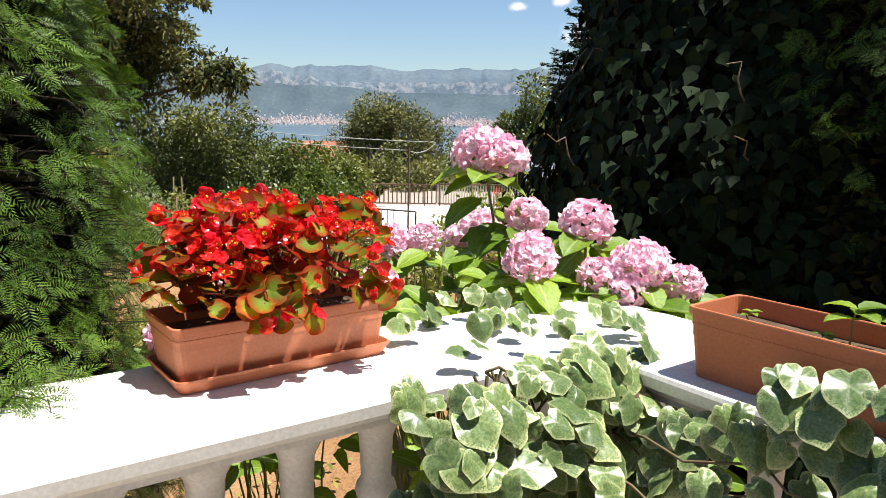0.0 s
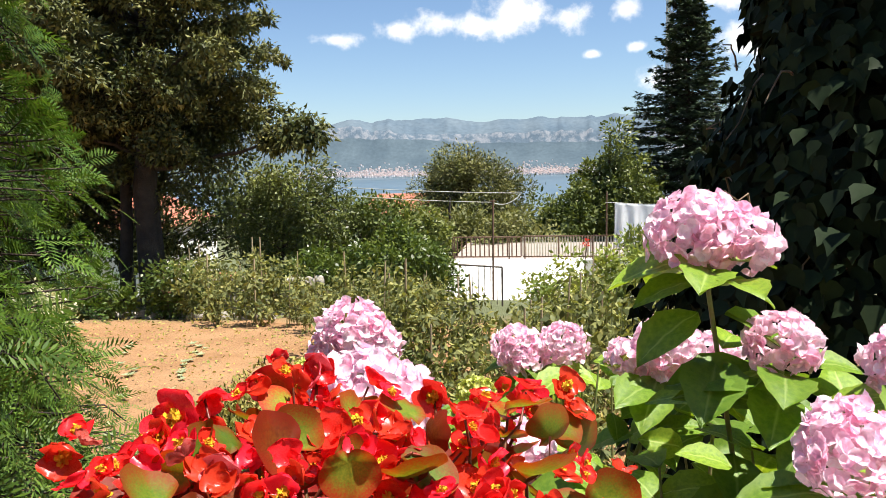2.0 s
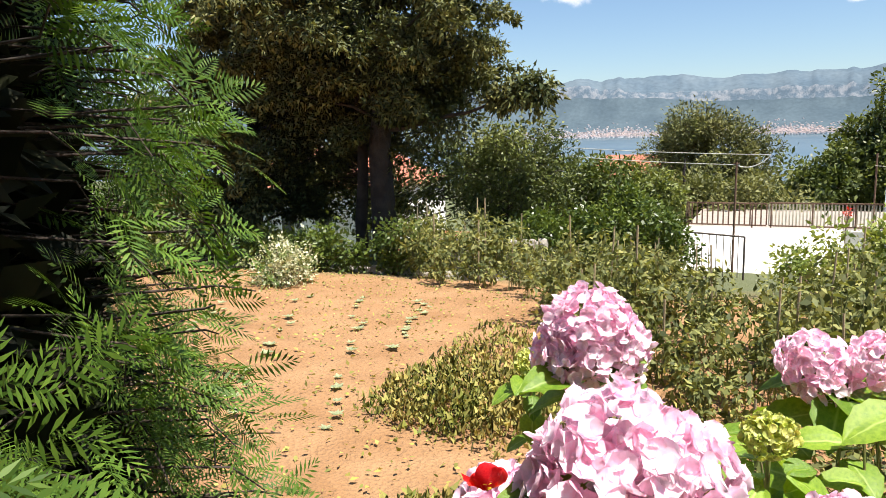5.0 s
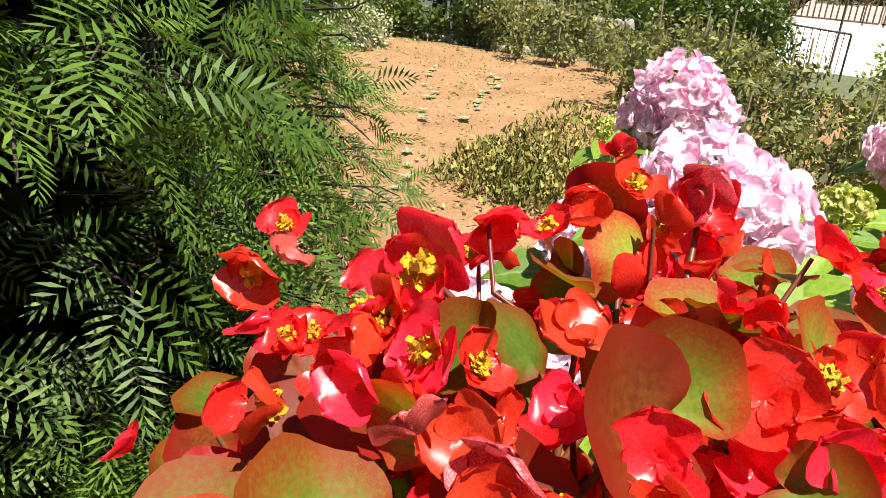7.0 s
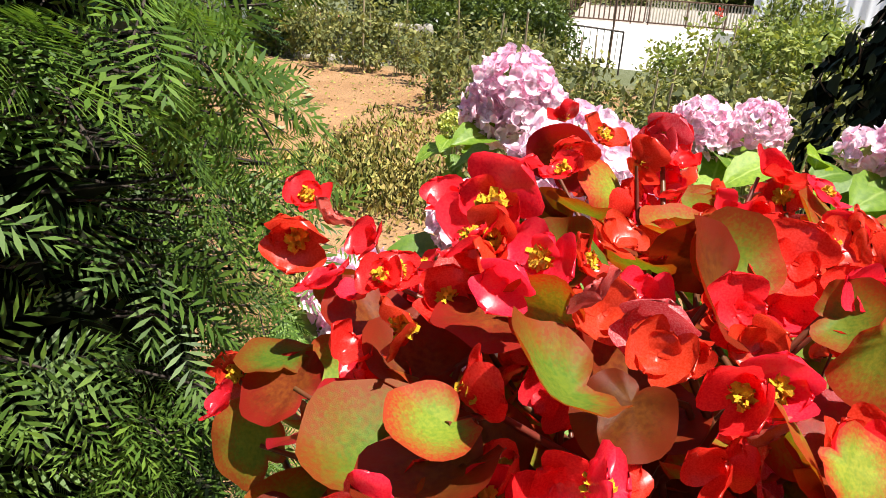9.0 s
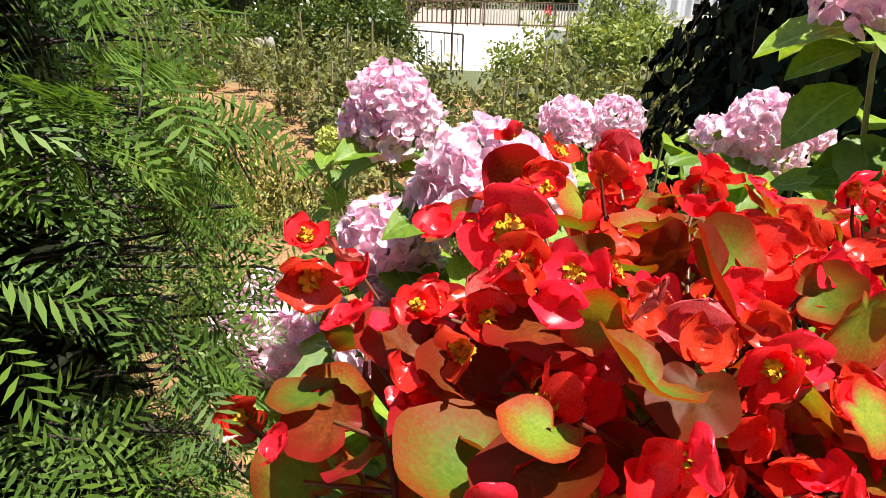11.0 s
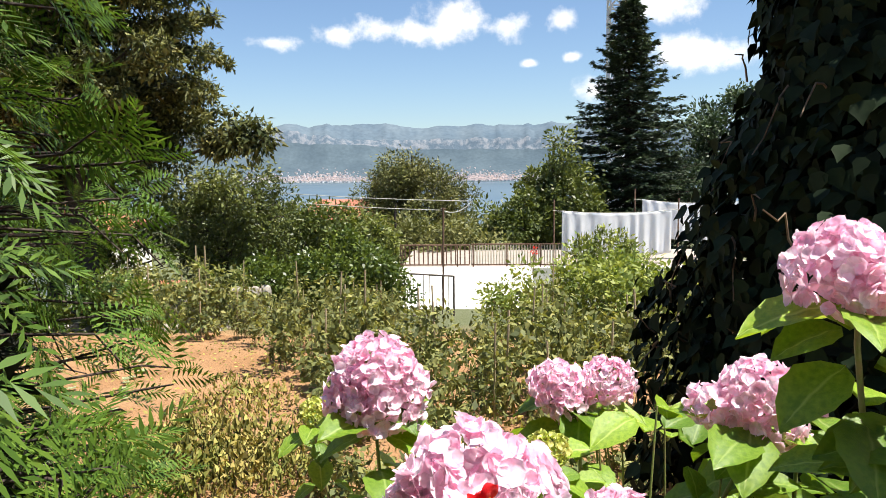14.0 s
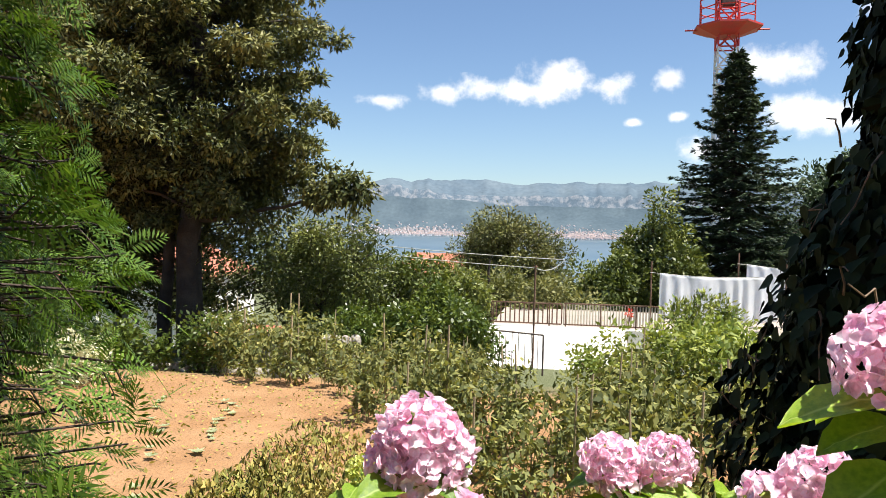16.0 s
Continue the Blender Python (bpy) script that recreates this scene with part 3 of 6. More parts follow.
def planter(label, place, turn, length, saucer=True, high=0.155):
    ob = thing("planter_box", label, "planter", "terracotta planters")
    bm = bmesh.new()
    L, W, H = length / 2, 0.10, high
    rings = [(0.80, 0, 0.006), (0.83, 0.0, 0), (0.93, 0, H * 0.74), (0.945, 0, H * 0.745), (0.945, 0, H * 0.775), (0.935, 0, H * 0.78), (0.937, 0, H * 0.815), (0.95, 0, H * 0.82),
             (0.95, 0, H * 0.85), (0.955, 0, H * 0.9), (1.0, 0, H * 0.9), (1.0, 0, H * 0.985), (0.99, 0, H), (0.945, 0, H), (0.935, 0, H * 0.985), (0.92, 0, H * 0.6), (0.92, 0, H * 0.59)]

    def ring(k, z):
        out, rr = [], 0.018
        hx, hy = L - W * (1 - k) * 1.0, W * k
        for cx, cy, a0 in ((hx - rr, hy - rr, 0), (-hx + rr, hy - rr, 90), (-hx + rr, -hy + rr, 180), (hx - rr, -hy + rr, 270)):
            for a in (0, 30, 60, 90):
                t = radians(a0 + a)
                out.append(bm.verts.new((cx + rr * math.cos(t), cy + rr * math.sin(t), z)))
        return out
    rs = [ring(k, z) for k, _, z in rings]
    for a, b in zip(rs, rs[1:]):
        for j in range(16):
            bm.faces.new((a[j], a[(j + 1) % 16], b[(j + 1) % 16], b[j]))
    bm.faces.new(rs[0][::-1])
    part("box", bm, TERRA, ob)
    bm = bmesh.new()
    vs = ring(0.915, H * 0.72)
    bm.faces.new(vs)
    g = bmesh.ops.triangulate(bm, faces=bm.faces)
    bmesh.ops.subdivide_edges(bm, edges=bm.edges, cuts=4, use_grid_fill=True)
    for v in bm.verts:
        v.co.z += 0.008 * noise.noise(v.co * 40)
    part("soil", bm, POTSOIL, ob, "dark potting soil")
    if saucer:
        bm = bmesh.new()
        L, W = length / 2 - 0.003, 0.105
        rs = [ring(0.86, -0.018), ring(0.9, -0.0175), ring(1.02, 0.008), ring(1.035, 0.008), ring(1.035, 0.013), ring(1.0, 0.013), ring(0.9, -0.008)]
        for a, b in zip(rs, rs[1:]):
            for j in range(16):
                bm.faces.new((a[j], a[(j + 1) % 16], b[(j + 1) % 16], b[j]))
        bm.faces.new(rs[0][::-1])
        bm.faces.new(rs[-1])
        part("saucer", bm, TERRA, ob, "shallow terracotta drip tray")
    ob.matrix_world = pose(*place, 0, 0, turn)
    return ob


planter("terracotta plastic balcony planter in a drip tray, on coping", on_rail(-0.18, 0.325, RAIL_Z + 0.0185), RAIL_TURN + 2.5, 0.50, high=0.118)
planter("terracotta plastic balcony planter, nearly bare soil with seedlings", on_rail(0.645, -0.56, RAIL_Z + 0.001), RAIL_TURN - 88.5, 0.66, saucer=False)


def polar_leaf(name, outline, rings=4, segs=28, cup=0.15, wave=0.03, fold=0.0, seed=0, notch=True):
    """A leaf from its outline radius by angle (0 = tip): petiole at the origin, tip towards +y."""
    th = np.linspace(-math.pi, math.pi, segs, endpoint=False)
    r = np.array([outline(t) for t in th])
    v, e, f = [(0, 0, 0)], [0.0], []
    for k in range(1, rings + 1):
        s = k / rings
        for i, t in enumerate(th):
            x, y = r[i] * s * math.sin(t), r[i] * s * math.cos(t)
            z = cup * s * s * r[i] + wave * s * s * math.sin(3 * t + seed) + wave * 0.5 * s * s * math.sin(7 * t + 2 * seed) + fold * abs(x)
            v.append((x, y, z))
            e.append(s)
    for i in range(segs):
        f.append((0, 1 + i, 1 + (i + 1) % segs))
    q = [(1 + k * segs + i, 1 + (k + 1) * segs + i, 1 + (k + 1) * segs + (i + 1) % segs, 1 + k * segs + (i + 1) % segs) for k in range(rings - 1) for i in range(segs)]
    bm = bmesh.new()
    vs = [bm.verts.new(p) for p in v]
    for a in f + q:
        bm.faces.new([vs[i] for i in a])
    bmesh.ops.recalc_face_normals(bm, faces=bm.faces)
    me = bpy.data.meshes.new(name)
    bm.to_mesh(me)
    bm.free()
    me.polygons.foreach_set("use_smooth", [True] * len(me.polygons))
    at = me.attributes.new("edge", "FLOAT", "POINT")
    at.data.foreach_set("value", np.array(e, np.float32))
    return me


def aim(place, way, up, size):
    """Matrix that sets a leaf's y axis along way and its face towards up."""
    y = Vector(way).normalized()
    x = y.cross(Vector(up))
    x = x.normalized() if x.length > 1e-6 else y.orthogonal().normalized()
    z = x.cross(y)
    return Matrix.Translation(place) @ Matrix((x, y, z)).transposed().to_4x4() @ Matrix.Diagonal((size, size, size, 1))


def set_part(name, me, mats, parent, place, way, up, size, label=""):
    ob = link(name, me, mats, parent, label)
    ob.matrix_world = aim(place, way, up, size)
    return ob


# ---- begonias ----
def petal_shape(width, length, cup, curl, rows=8, cols=6):
    v, f = [], []
    for i in range(rows + 1):
        s = 0.5 - 0.5 * math.cos(math.pi * i / rows)
        half = width * (abs(math.sin(math.pi * s ** 1.2)) ** 0.42 + 0.04)
        for j in range(cols + 1):
            t = 2 * j / cols - 1
            v.append((half * t, length * (s - 0.10 * t * t * s), cup * (t * t) * half + curl * s * s * length + 0.03 * s * math.sin(8 * t + 6 * s) + 0.02 * math.sin(3 * t - 9 * s)))
    for i in range(rows):
        for j in range(cols):
            a = i * (cols + 1) + j
            f.append((a, a + 1, a + cols + 2, a + cols + 1))
    return np.array(v), np.array(f)


def begonia_flower(kind):
    """Two broad and two narrow petals, half open; unit size is about the flower's width."""
    parts = []
    for a, w, l, c, tilt in ((0, 0.46, 0.62, 0.30, 14 + 12 * kind), (180, 0.48, 0.64, 0.30, 10 + 14 * kind), (92, 0.24, 0.46, 0.3, 24), (-88, 0.24, 0.44, 0.3, 28))[: 4 if kind < 2 else 3]:
        v, f = petal_shape(w, l, c, 0.12)
        m = Matrix.Rotation(radians(a), 3, "Z") @ Matrix.Rotation(radians(tilt), 3, "X")
        parts.append((v @ np.array(m).T, f))
    v, f = join(*parts)
    return mesh_of("flower", v, f, smooth=True)


FLOWERS = [begonia_flower(k) for k in range(3)]
sv, sf = clumps([(0, 0, 0.17)], [0.13], 90, np.random.default_rng(5), 0.085, tv=[(-0.4, 0, 0), (0.4, 0, 0), (0.4, 1, 0.1), (-0.4, 1, 0.1)], tf=[(0, 1, 2, 3)], shell=0.3)
STAMENS = mesh_of("stamens", sv, sf)
BLEAVES = [polar_leaf("leaf", lambda t, k=k: (0.5 + 0.12 * math.cos(t) + 0.10 * math.sin(t + k) + 0.02 * math.sin(6 * t + k)) * (1 - 0.5 * math.exp(-((abs(t) - math.pi) / 0.28) ** 2)), 6, 32, 0.36 - 0.13 * k, 0.05, 0.12, k)
           for k in range(4)]


def begonia(label, c, n_leaf, n_flower, span, seed, keys=(), broad=()):
    rng = np.random.default_rng(seed)
    ob = thing("begonia", label, "begonia", "begonias in the planter", place=(0, 0, 0))
    stems = []
    u_dir, m_dir = np.array((*U2, 0)), np.array((*M2, 0))
    root = np.array(on_rail(*c, 1.19))

    def spot(low, high):
        a, r = rng.uniform(0, 2 * math.pi), math.sqrt(rng.random())
        h = rng.uniform(low, high)
        lean = 0.35 + 0.75 * (1 - (1 - r) ** 2)
        off = u_dir * math.cos(a) * r * span[0] + m_dir * math.sin(a) * r * span[1]
        z = 1.22 + h * span[2] * math.sqrt(max(0.05, 1 - 0.55 * r * r))
        p = np.array((*rail_xy(*c), 0)) + off
        p[2] = min(z, 1.39 + 0.10 * max(0.0, float((p[:2] - A2) @ M2) - 0.2) + 0.01 * rng.normal())
        return p, off / max(1e-6, np.linalg.norm(off)), r
    for i in range(n_leaf):
        p, o, r = spot(0.1, 0.86)
        way = o * (0.4 + r) + rng.normal(size=3) * 0.45
        way[2] += rng.uniform(-0.5, 0.5)
        up = np.array((0, 0, 1.0)) + o * 0.8 + rng.normal(size=3) * 0.35
        red = rng.random() < 0.36
        set_part("leaf", (BLEAF_RED if red else BLEAF_GREEN)[rng.integers(4)], [], ob, p, way, up, rng.uniform(0.034, 0.058))
        if i < 8:  # a few hang over the planter's inner side
            p = np.array(on_rail(c[0] + (-0.03 if c[0] < -0.3 else 0.02) + rng.normal() * 0.035, 0.185 - 0.05 * rng.random(), rng.uniform(1.19, 1.27)))
            up = np.array((*(-M2), 0.4)) + rng.normal(size=3) * 0.45
            set_part("leaf", BLEAF_GREEN[rng.integers(4)], [], ob, p, rng.normal(size=3) * (0.8, 0.8, 0.5) - (0, 0, 0.4), up, rng.uniform(0.04, 0.06))
            if i % 2:
                set_part("flower", FLOWERS[rng.integers(3)], [], ob, p + (0.01, -0.012, 0.01), rng.normal(size=3), up, 0.03)
        if i % 6 == 0:
            stems.append(tube(bend(root + u_dir * rng.normal() * span[0] * 0.3, p, 6, 0.03, 0.008, rng), 0.0032, 0.0015, 6))
    spots = [(np.array(k), None) for k in keys] + [(None, None)] * n_flower
    for i, (k, _) in enumerate(spots):
        if i % 3 == 0 or k is not None:
            base, o, r = spot(0.5, 1.0)
        p = base + rng.normal(size=3) * (0.017, 0.017, 0.010)
        p[2] = min(p[2], 1.385 if p[0] < -0.3 else 1.415)
        if k is not None:
            p = base = k
        way = rng.normal(size=3)
        up = np.array((0.1, -0.75, 0.75)) * rng.uniform(0.3, 1.0) + o * 0.4 + rng.normal(size=3) * 0.5
        way = way - up * (way @ up) / (up @ up)
        pale = rng.random() < 0.06
        size = rng.uniform(0.021, 0.035)
        fl = set_part("flower", FLOWERS_PALE[rng.integers(3)] if pale else FLOWERS[rng.integers(3)], [], ob, p, way, up, size)
        if rng.random() < 0.45 and not pale:
            st = link("flower_centre", STAMENS, STAMEN, fl, "yellow stamens")
        if i % 7 == 0:
            stems.append(tube(bend(root + u_dir * rng.normal() * span[0] * 0.3, p - unit(up) * 0.004, 6, 0.03, 0.008, rng), 0.0028, 0.0012, 6))
    for place, kind, way, up, size in broad:
        kinds = {"green": BLEAF_GREEN, "bronze": BLEAF_RED, "bloom": FLOWERS, "faded": FLOWERS_PALE}
        fl = set_part("leaf" if kind in ("green", "bronze") else "flower", kinds[kind][len(stems) % 3], [], ob, place, way, up, size)
        if kind == "bloom":
            link("flower_centre", STAMENS, STAMEN, fl, "yellow stamens")
        stems.append(tube(bend(root + u_dir * rng.normal() * span[0] * 0.3, np.array(place) - (0, 0, 0.004), 6, 0.02, 0.006, rng), 0.0034, 0.0016, 6))
    for v, f in stems:
        link("stem", mesh_of("stem", v, f, smooth=True), BSTEM, ob, "fleshy reddish stem")
    return ob


def with_material(meshes, m):
    out = []
    for me in meshes:
        c = me.copy()
        c.materials.clear()
        c.materials.append(m)
        out.append(c)
    return out


BLEAF_GREEN, BLEAF_RED = with_material(BLEAVES, BLEAF), with_material(BLEAVES, BLEAFRED)
FLOWERS_PALE = with_material(FLOWERS, PALEPETAL)
FLOWERS = with_material(FLOWERS, PETAL)
KEY_BLOOMS = [(-0.251, 2.085, 1.352), (-0.395, 1.928, 1.336), (-0.229, 1.719, 1.43), (-0.409, 1.746, 1.318), (-0.419, 1.852, 1.377), (-0.28, 2.063, 1.408), (-0.205, 1.984, 1.422)]
begonia("red wax begonia with bronze-green leaves growing in the planter", (-0.30, 0.37), 80, 90, (0.13, 0.20, 0.165), 11, KEY_BLOOMS[1:5],
        [((-0.303, 1.700, 1.342), "green", (-0.7, 0.3, 0.1), (0.15, -0.05, 1), 0.066), ((-0.413, 1.847, 1.374), "bloom", (0.2, 0.1, 1), (0.3, -0.9, 0.5), 0.042),
         ((-0.414, 1.913, 1.216), "green", (-0.6, 0.2, 0.2), (0.1, -0.4, 1), 0.06), ((-0.475, 1.862, 1.251), "bloom", (-0.4, 0.1, 0.8), (0.2, -0.8, 0.6), 0.036)])
begonia("red wax begonia in full flower growing in the planter", (-0.19, 0.38), 92, 112, (0.17, 0.215, 0.27), 12, KEY_BLOOMS[:1] + KEY_BLOOMS[5:],
        [((-0.29, 1.828, 1.419), "bloom", (0.5, 0.2, 0.9), (0.1, -0.9, 0.6), 0.050), ((-0.281, 2.043, 1.375), "bronze", (0.2, 0.0, 1), (0.1, -1, 0.3), 0.055),
         ((-0.206, 1.740, 1.412), "faded", (0.2, 0.2, 1), (0.0, -0.8, 0.7), 0.034), ((-0.205, 1.98, 1.424), "faded", (0.4, 0, 0.9), (0.1, -0.9, 0.4), 0.036),
         ((-0.13, 1.735, 1.365), "bronze", (0.7, 0.1, 0.1), (-0.1, -0.2, 1), 0.07)])
begonia("red wax begonia with cupped green leaves growing in the planter", (-0.055, 0.36), 85, 112, (0.15, 0.21, 0.235), 13,
        broad=[((-0.095, 2.105, 1.355), "bloom", (0.6, 0, 0.8), (0.05, -0.9, 0.5), 0.046), ((0.019, 2.061, 1.376), "bloom", (-0.5, 0, 0.9), (-0.1, -0.9, 0.5), 0.046),
               ((-0.04, 1.93, 1.34), "bronze", (0.3, -0.5, 0.3), (0.0, -0.5, 1), 0.07)])

# ---- hydrangeas ----
def ovate_leaf(name, seed, rows=9, cols=6):
    """An ovate, serrated leaf with quilted veins, one unit long."""
    v, e, f = [], [], []
    for i in range(rows + 1):
        s = i / rows
        half = 0.33 * math.sin(math.pi * s ** 0.8) ** 0.85 + 0.004
        half *= 1 + (0.06 if i % 2 else -0.03)
        for j in range(cols + 1):
            t = 2 * j / cols - 1
            z = 0.22 * abs(t) * half - 0.28 * s * s + 0.012 * math.sin(22 * s + 6 * abs(t) + seed) * (1 - abs(t) * 0.5) + 0.02 * math.sin(5 * t + seed)
            v.append((half * t, s + 0.05 * abs(t) * math.sin(math.pi * s), z))
            e.append(abs(t))
    for i in range(rows):
        for j in range(cols):
            a = i * (cols + 1) + j
            f.append((a, a + 1, a + cols + 2, a + cols + 1))
    me = mesh_of(name, v, f, smooth=True, edge=e)
    me.materials.append(HLEAF)
    return me


HLEAVES = [ovate_leaf("leaf", k) for k in range(4)]


def floret():
    vs, fs, n = [], [], 0
    for q in range(4):
        v, f = petal_shape(0.34, 0.64, 0.25, 0.10, 3, 2)
        m = Matrix.Rotation(radians(90 * q + 8), 3, "Z") @ Matrix.Rotation(radians(14 if q % 2 else 22), 3, "X")
        vs.append(v @ np.array(m).T)
        fs.append(f + n)
        n += len(v)
    return np.concatenate(vs), np.concatenate(fs)


FLORET_V, FLORET_F = floret()


def head_mesh(name, lobes, seed, m, size=0.03, per=270):
    """A mophead: overlapping four-petalled florets on one or more rounded lobes (x, y, z, radius)."""
    rng = np.random.default_rng(seed)
    out = []
    for x, y, z, r in lobes:
        n = int(per * (r / 0.1) ** 2 * (0.03 / size) ** 2)
        k = np.arange(n) + 0.5
        ph, th = np.arccos(1 - 1.75 * k / n), math.pi * (1 + 5 ** 0.5) * k
        d = np.stack([np.cos(th) * np.sin(ph), np.sin(th) * np.sin(ph), np.cos(ph)], -1)
        d = unit(d + rng.normal(size=d.shape) * 0.12)
        rr = r * (1 + 0.07 * rng.normal(size=n))
        p = np.array((x, y, z)) + d * rr[:, None] * np.array((1, 1, 0.86))
        up = d + rng.normal(size=d.shape) * 0.33
        out.append(scatter(FLORET_V, FLORET_F, p, rand_dirs(n, rng), up, size * (0.75 + 0.5 * rng.random(n))))
    v, f = join(*out)
    me = mesh_of(name, v, f, smooth=True)
    me.materials.append(m)
    return me


def hydrangea(label, root, heads, extra_leaves, seed, spread, buds=(), grow=0.88):
    rng = np.random.default_rng(seed)
    ob = thing("hydrangea", label, "hydrangea", "hydrangea bushes")
    root = np.array(root, float)
    stems = []
    ln = 0
    for i, (c, lobes, size) in enumerate(list(heads) + [(b, [(0, 0, 0, 0.045)], 0.014) for b in buds]):
        bud = i >= len(heads)
        c = np.array(c, float)
        me = head_mesh("flower_head", [tuple(q * (1 if bud else grow) for q in lobe) for lobe in lobes], seed * 31 + i, HBUD if bud else HPETAL, size)
        h = link("flower_head", me, [], ob, "small greenish unopened flower head" if bud else "")
        h.location = c
        foot = root + np.array((rng.normal() * 0.18, rng.normal() * 0.18, 0))
        foot[:2] += (c[:2] - root[:2]) * 0.35
        pts = bend(foot, c - (0, 0, 0.02), 8, 0.0, 0.02, rng)
        pts[-2] = c - (0.0, 0.0, 0.11)
        stems.append(tube(pts, 0.008, 0.005, 6))
        for k in range(18):
            s = 1 - (k // 2 + 1.2) * 0.029
            p = pts[0] + (pts[-1] - pts[0]) * s
            p = pts[min(7, int(s * 7))] + (pts[min(7, int(s * 7) + 1)] - pts[min(7, int(s * 7))]) * (s * 7 % 1)
            a = (k % 2) * math.pi + (k // 2) * math.pi / 2 + i + rng.normal() * 0.3
            way = np.array((math.cos(a), math.sin(a), rng.uniform(-0.45, 0.35)))
            set_part("leaf", HLEAVES[rng.integers(4)], [], ob, p + way * 0.03, way, (0.7 * way[0] + 0.15, 0.7 * way[1] - 0.25, 1.0), rng.uniform(0.12, 0.20) * (0.6 if bud else 1))
            ln += 1
    for k in range(extra_leaves):
        a, r = rng.uniform(0, 2 * math.pi), math.sqrt(rng.random())
        p = root + np.array((math.cos(a) * r * spread[0], math.sin(a) * r * spread[1], 0))
        p[2] = root[2] + spread[2] * (1.08 - 0.6 * rng.random() ** 1.6) * (1 - 0.12 * r)
        way = np.array((math.cos(a), math.sin(a), rng.uniform(-0.2, 0.4))) + rng.normal(size=3) * 0.4
        set_part("leaf", HLEAVES[rng.integers(4)], [], ob, p, way, np.array((0.1, -0.3, 1.0)) + rng.normal(size=3) * 0.35, rng.uniform(0.10, 0.17))
        if k % 3 == 0:
            stems.append(tube(bend(root + rng.normal(size=3) * (0.1, 0.1, 0), p, 6, 0.03, 0.015, rng), 0.007, 0.003, 5))
    for v, f in stems:
        link("stem", mesh_of("stem", v, f, smooth=True), HSTEM, ob)
    return ob


hydrangea("pink mophead hydrangea bush leaning over the balustrade corner", (0.66, 2.65, -0.85),
          [((0.395, 2.80, 1.475), [(-0.035, 0, 0.02, 0.098), (0.06, 0.01, -0.005, 0.085), (0.0, 0.05, 0.045, 0.07)], 0.03),
           ((0.715, 2.60, 1.27), [(0, 0, 0, 0.088)], 0.026), ((0.505, 2.36, 1.19), [(0, 0, 0, 0.08), (0.005, 0.03, 0.035, 0.06)], 0.026),
           ((0.53, 2.75, 1.27), [(0, 0, 0, 0.075)], 0.026), ((0.735, 2.45, 1.12), [(0, 0, 0, 0.07)], 0.025), ((0.86, 2.43, 1.165), [(0, 0, 0, 0.092)], 0.026),
           ((0.985, 2.42, 1.11), [(0, 0, 0, 0.068)], 0.025), ((0.815, 2.38, 1.09), [(0, 0, 0, 0.06)], 0.024)], 165, 21, (0.55, 0.42, 1.9))
hydrangea("pink mophead hydrangea bush growing in the garden bed", (0.2, 3.5, -0.85),
          [((0.05, 3.72, 1.02), [(-0.085, 0, 0.0, 0.085), (0.095, 0.0, 0.01, 0.085), (-0.05, -0.02, -0.06, 0.07)], 0.028),
           ((0.37, 3.2, 1.13), [(0.02, 0, 0.03, 0.09), (0.05, 0, -0.06, 0.08), (-0.09, 0.03, -0.02, 0.06)], 0.028), ((0.55, 3.35, 1.1), [(0, 0, 0, 0.07)], 0.028),
           ((0.0, 2.9, 0.98), [(0, 0, 0, 0.075), (0.03, 0, -0.05, 0.06)], 0.027)], 130, 22, (0.5, 0.5, 1.75), buds=[(-0.12, 3.1, 1.05)])
hydrangea("pale pink mophead hydrangea bush with heavy double heads", (-0.45, 3.2, -0.85),
          [((-0.565, 3.56, 1.06), [(0, 0, 0.05, 0.12), (0.02, 0, -0.05, 0.125), (0.07, 0.05, -0.02, 0.1), (-0.05, 0, -0.03, 0.1)], 0.034),
           ((-0.295, 2.56, 1.205), [(0, 0, 0, 0.105), (0.07, 0.01, -0.02, 0.085), (-0.05, 0, -0.05, 0.08)], 0.036),
           ((-0.46, 2.64, 1.06), [(0, 0, 0, 0.085), (0.03, 0, -0.07, 0.075)], 0.03),
           ((-0.70, 2.72, 0.82), [(0, 0, 0, 0.125), (0.12, 0, -0.04, 0.11), (-0.03, 0.0, -0.11, 0.1)], 0.03), ((-0.45, 2.52, 0.91), [(0, 0, 0, 0.09)], 0.028)], 70, 23, (0.35, 0.4, 1.55),
          buds=[(-0.78, 3.75, 0.92)])

# ---- ivy over the corner ----
IVYL = []
for k in range(4):
    def ivy_outline(t, k=k):
        # heart-shaped with a drawn-out tip and faint shoulders
        r = 0.47 + 0.22 * math.exp(-abs(t) / 0.42) + 0.035 * math.exp(-((abs(t) - 1.05) / 0.3) ** 2) * (k % 2) + 0.02 * math.cos(2 * t)
        return r * (1 - 0.34 * math.exp(-((abs(t) - math.pi) / 0.25) ** 2)) * (1 + 0.02 * math.sin(5 * t + k))
    me = polar_leaf("leaf", ivy_outline, 5, 36, -0.30 + 0.09 * k, 0.045, -0.28 + 0.12 * k, k)
    me.materials.append(IVYLEAF)
    IVYL.append(me)


def ivy_leaf(ob, rng, u, m, z, out_u, out_m, size):
    p = on_rail(u, m, z)
    up = np.array((*(U2 * out_u + M2 * out_m), 0.75)) + rng.normal(size=3) * 0.3
    way = np.array((rng.normal() * 0.45, rng.normal() * 0.3, -0.9))
    way = way - up * (way @ up) / (up @ up)
    set_part("leaf", IVYL[rng.integers(4)], [], ob, p, way, up, size)


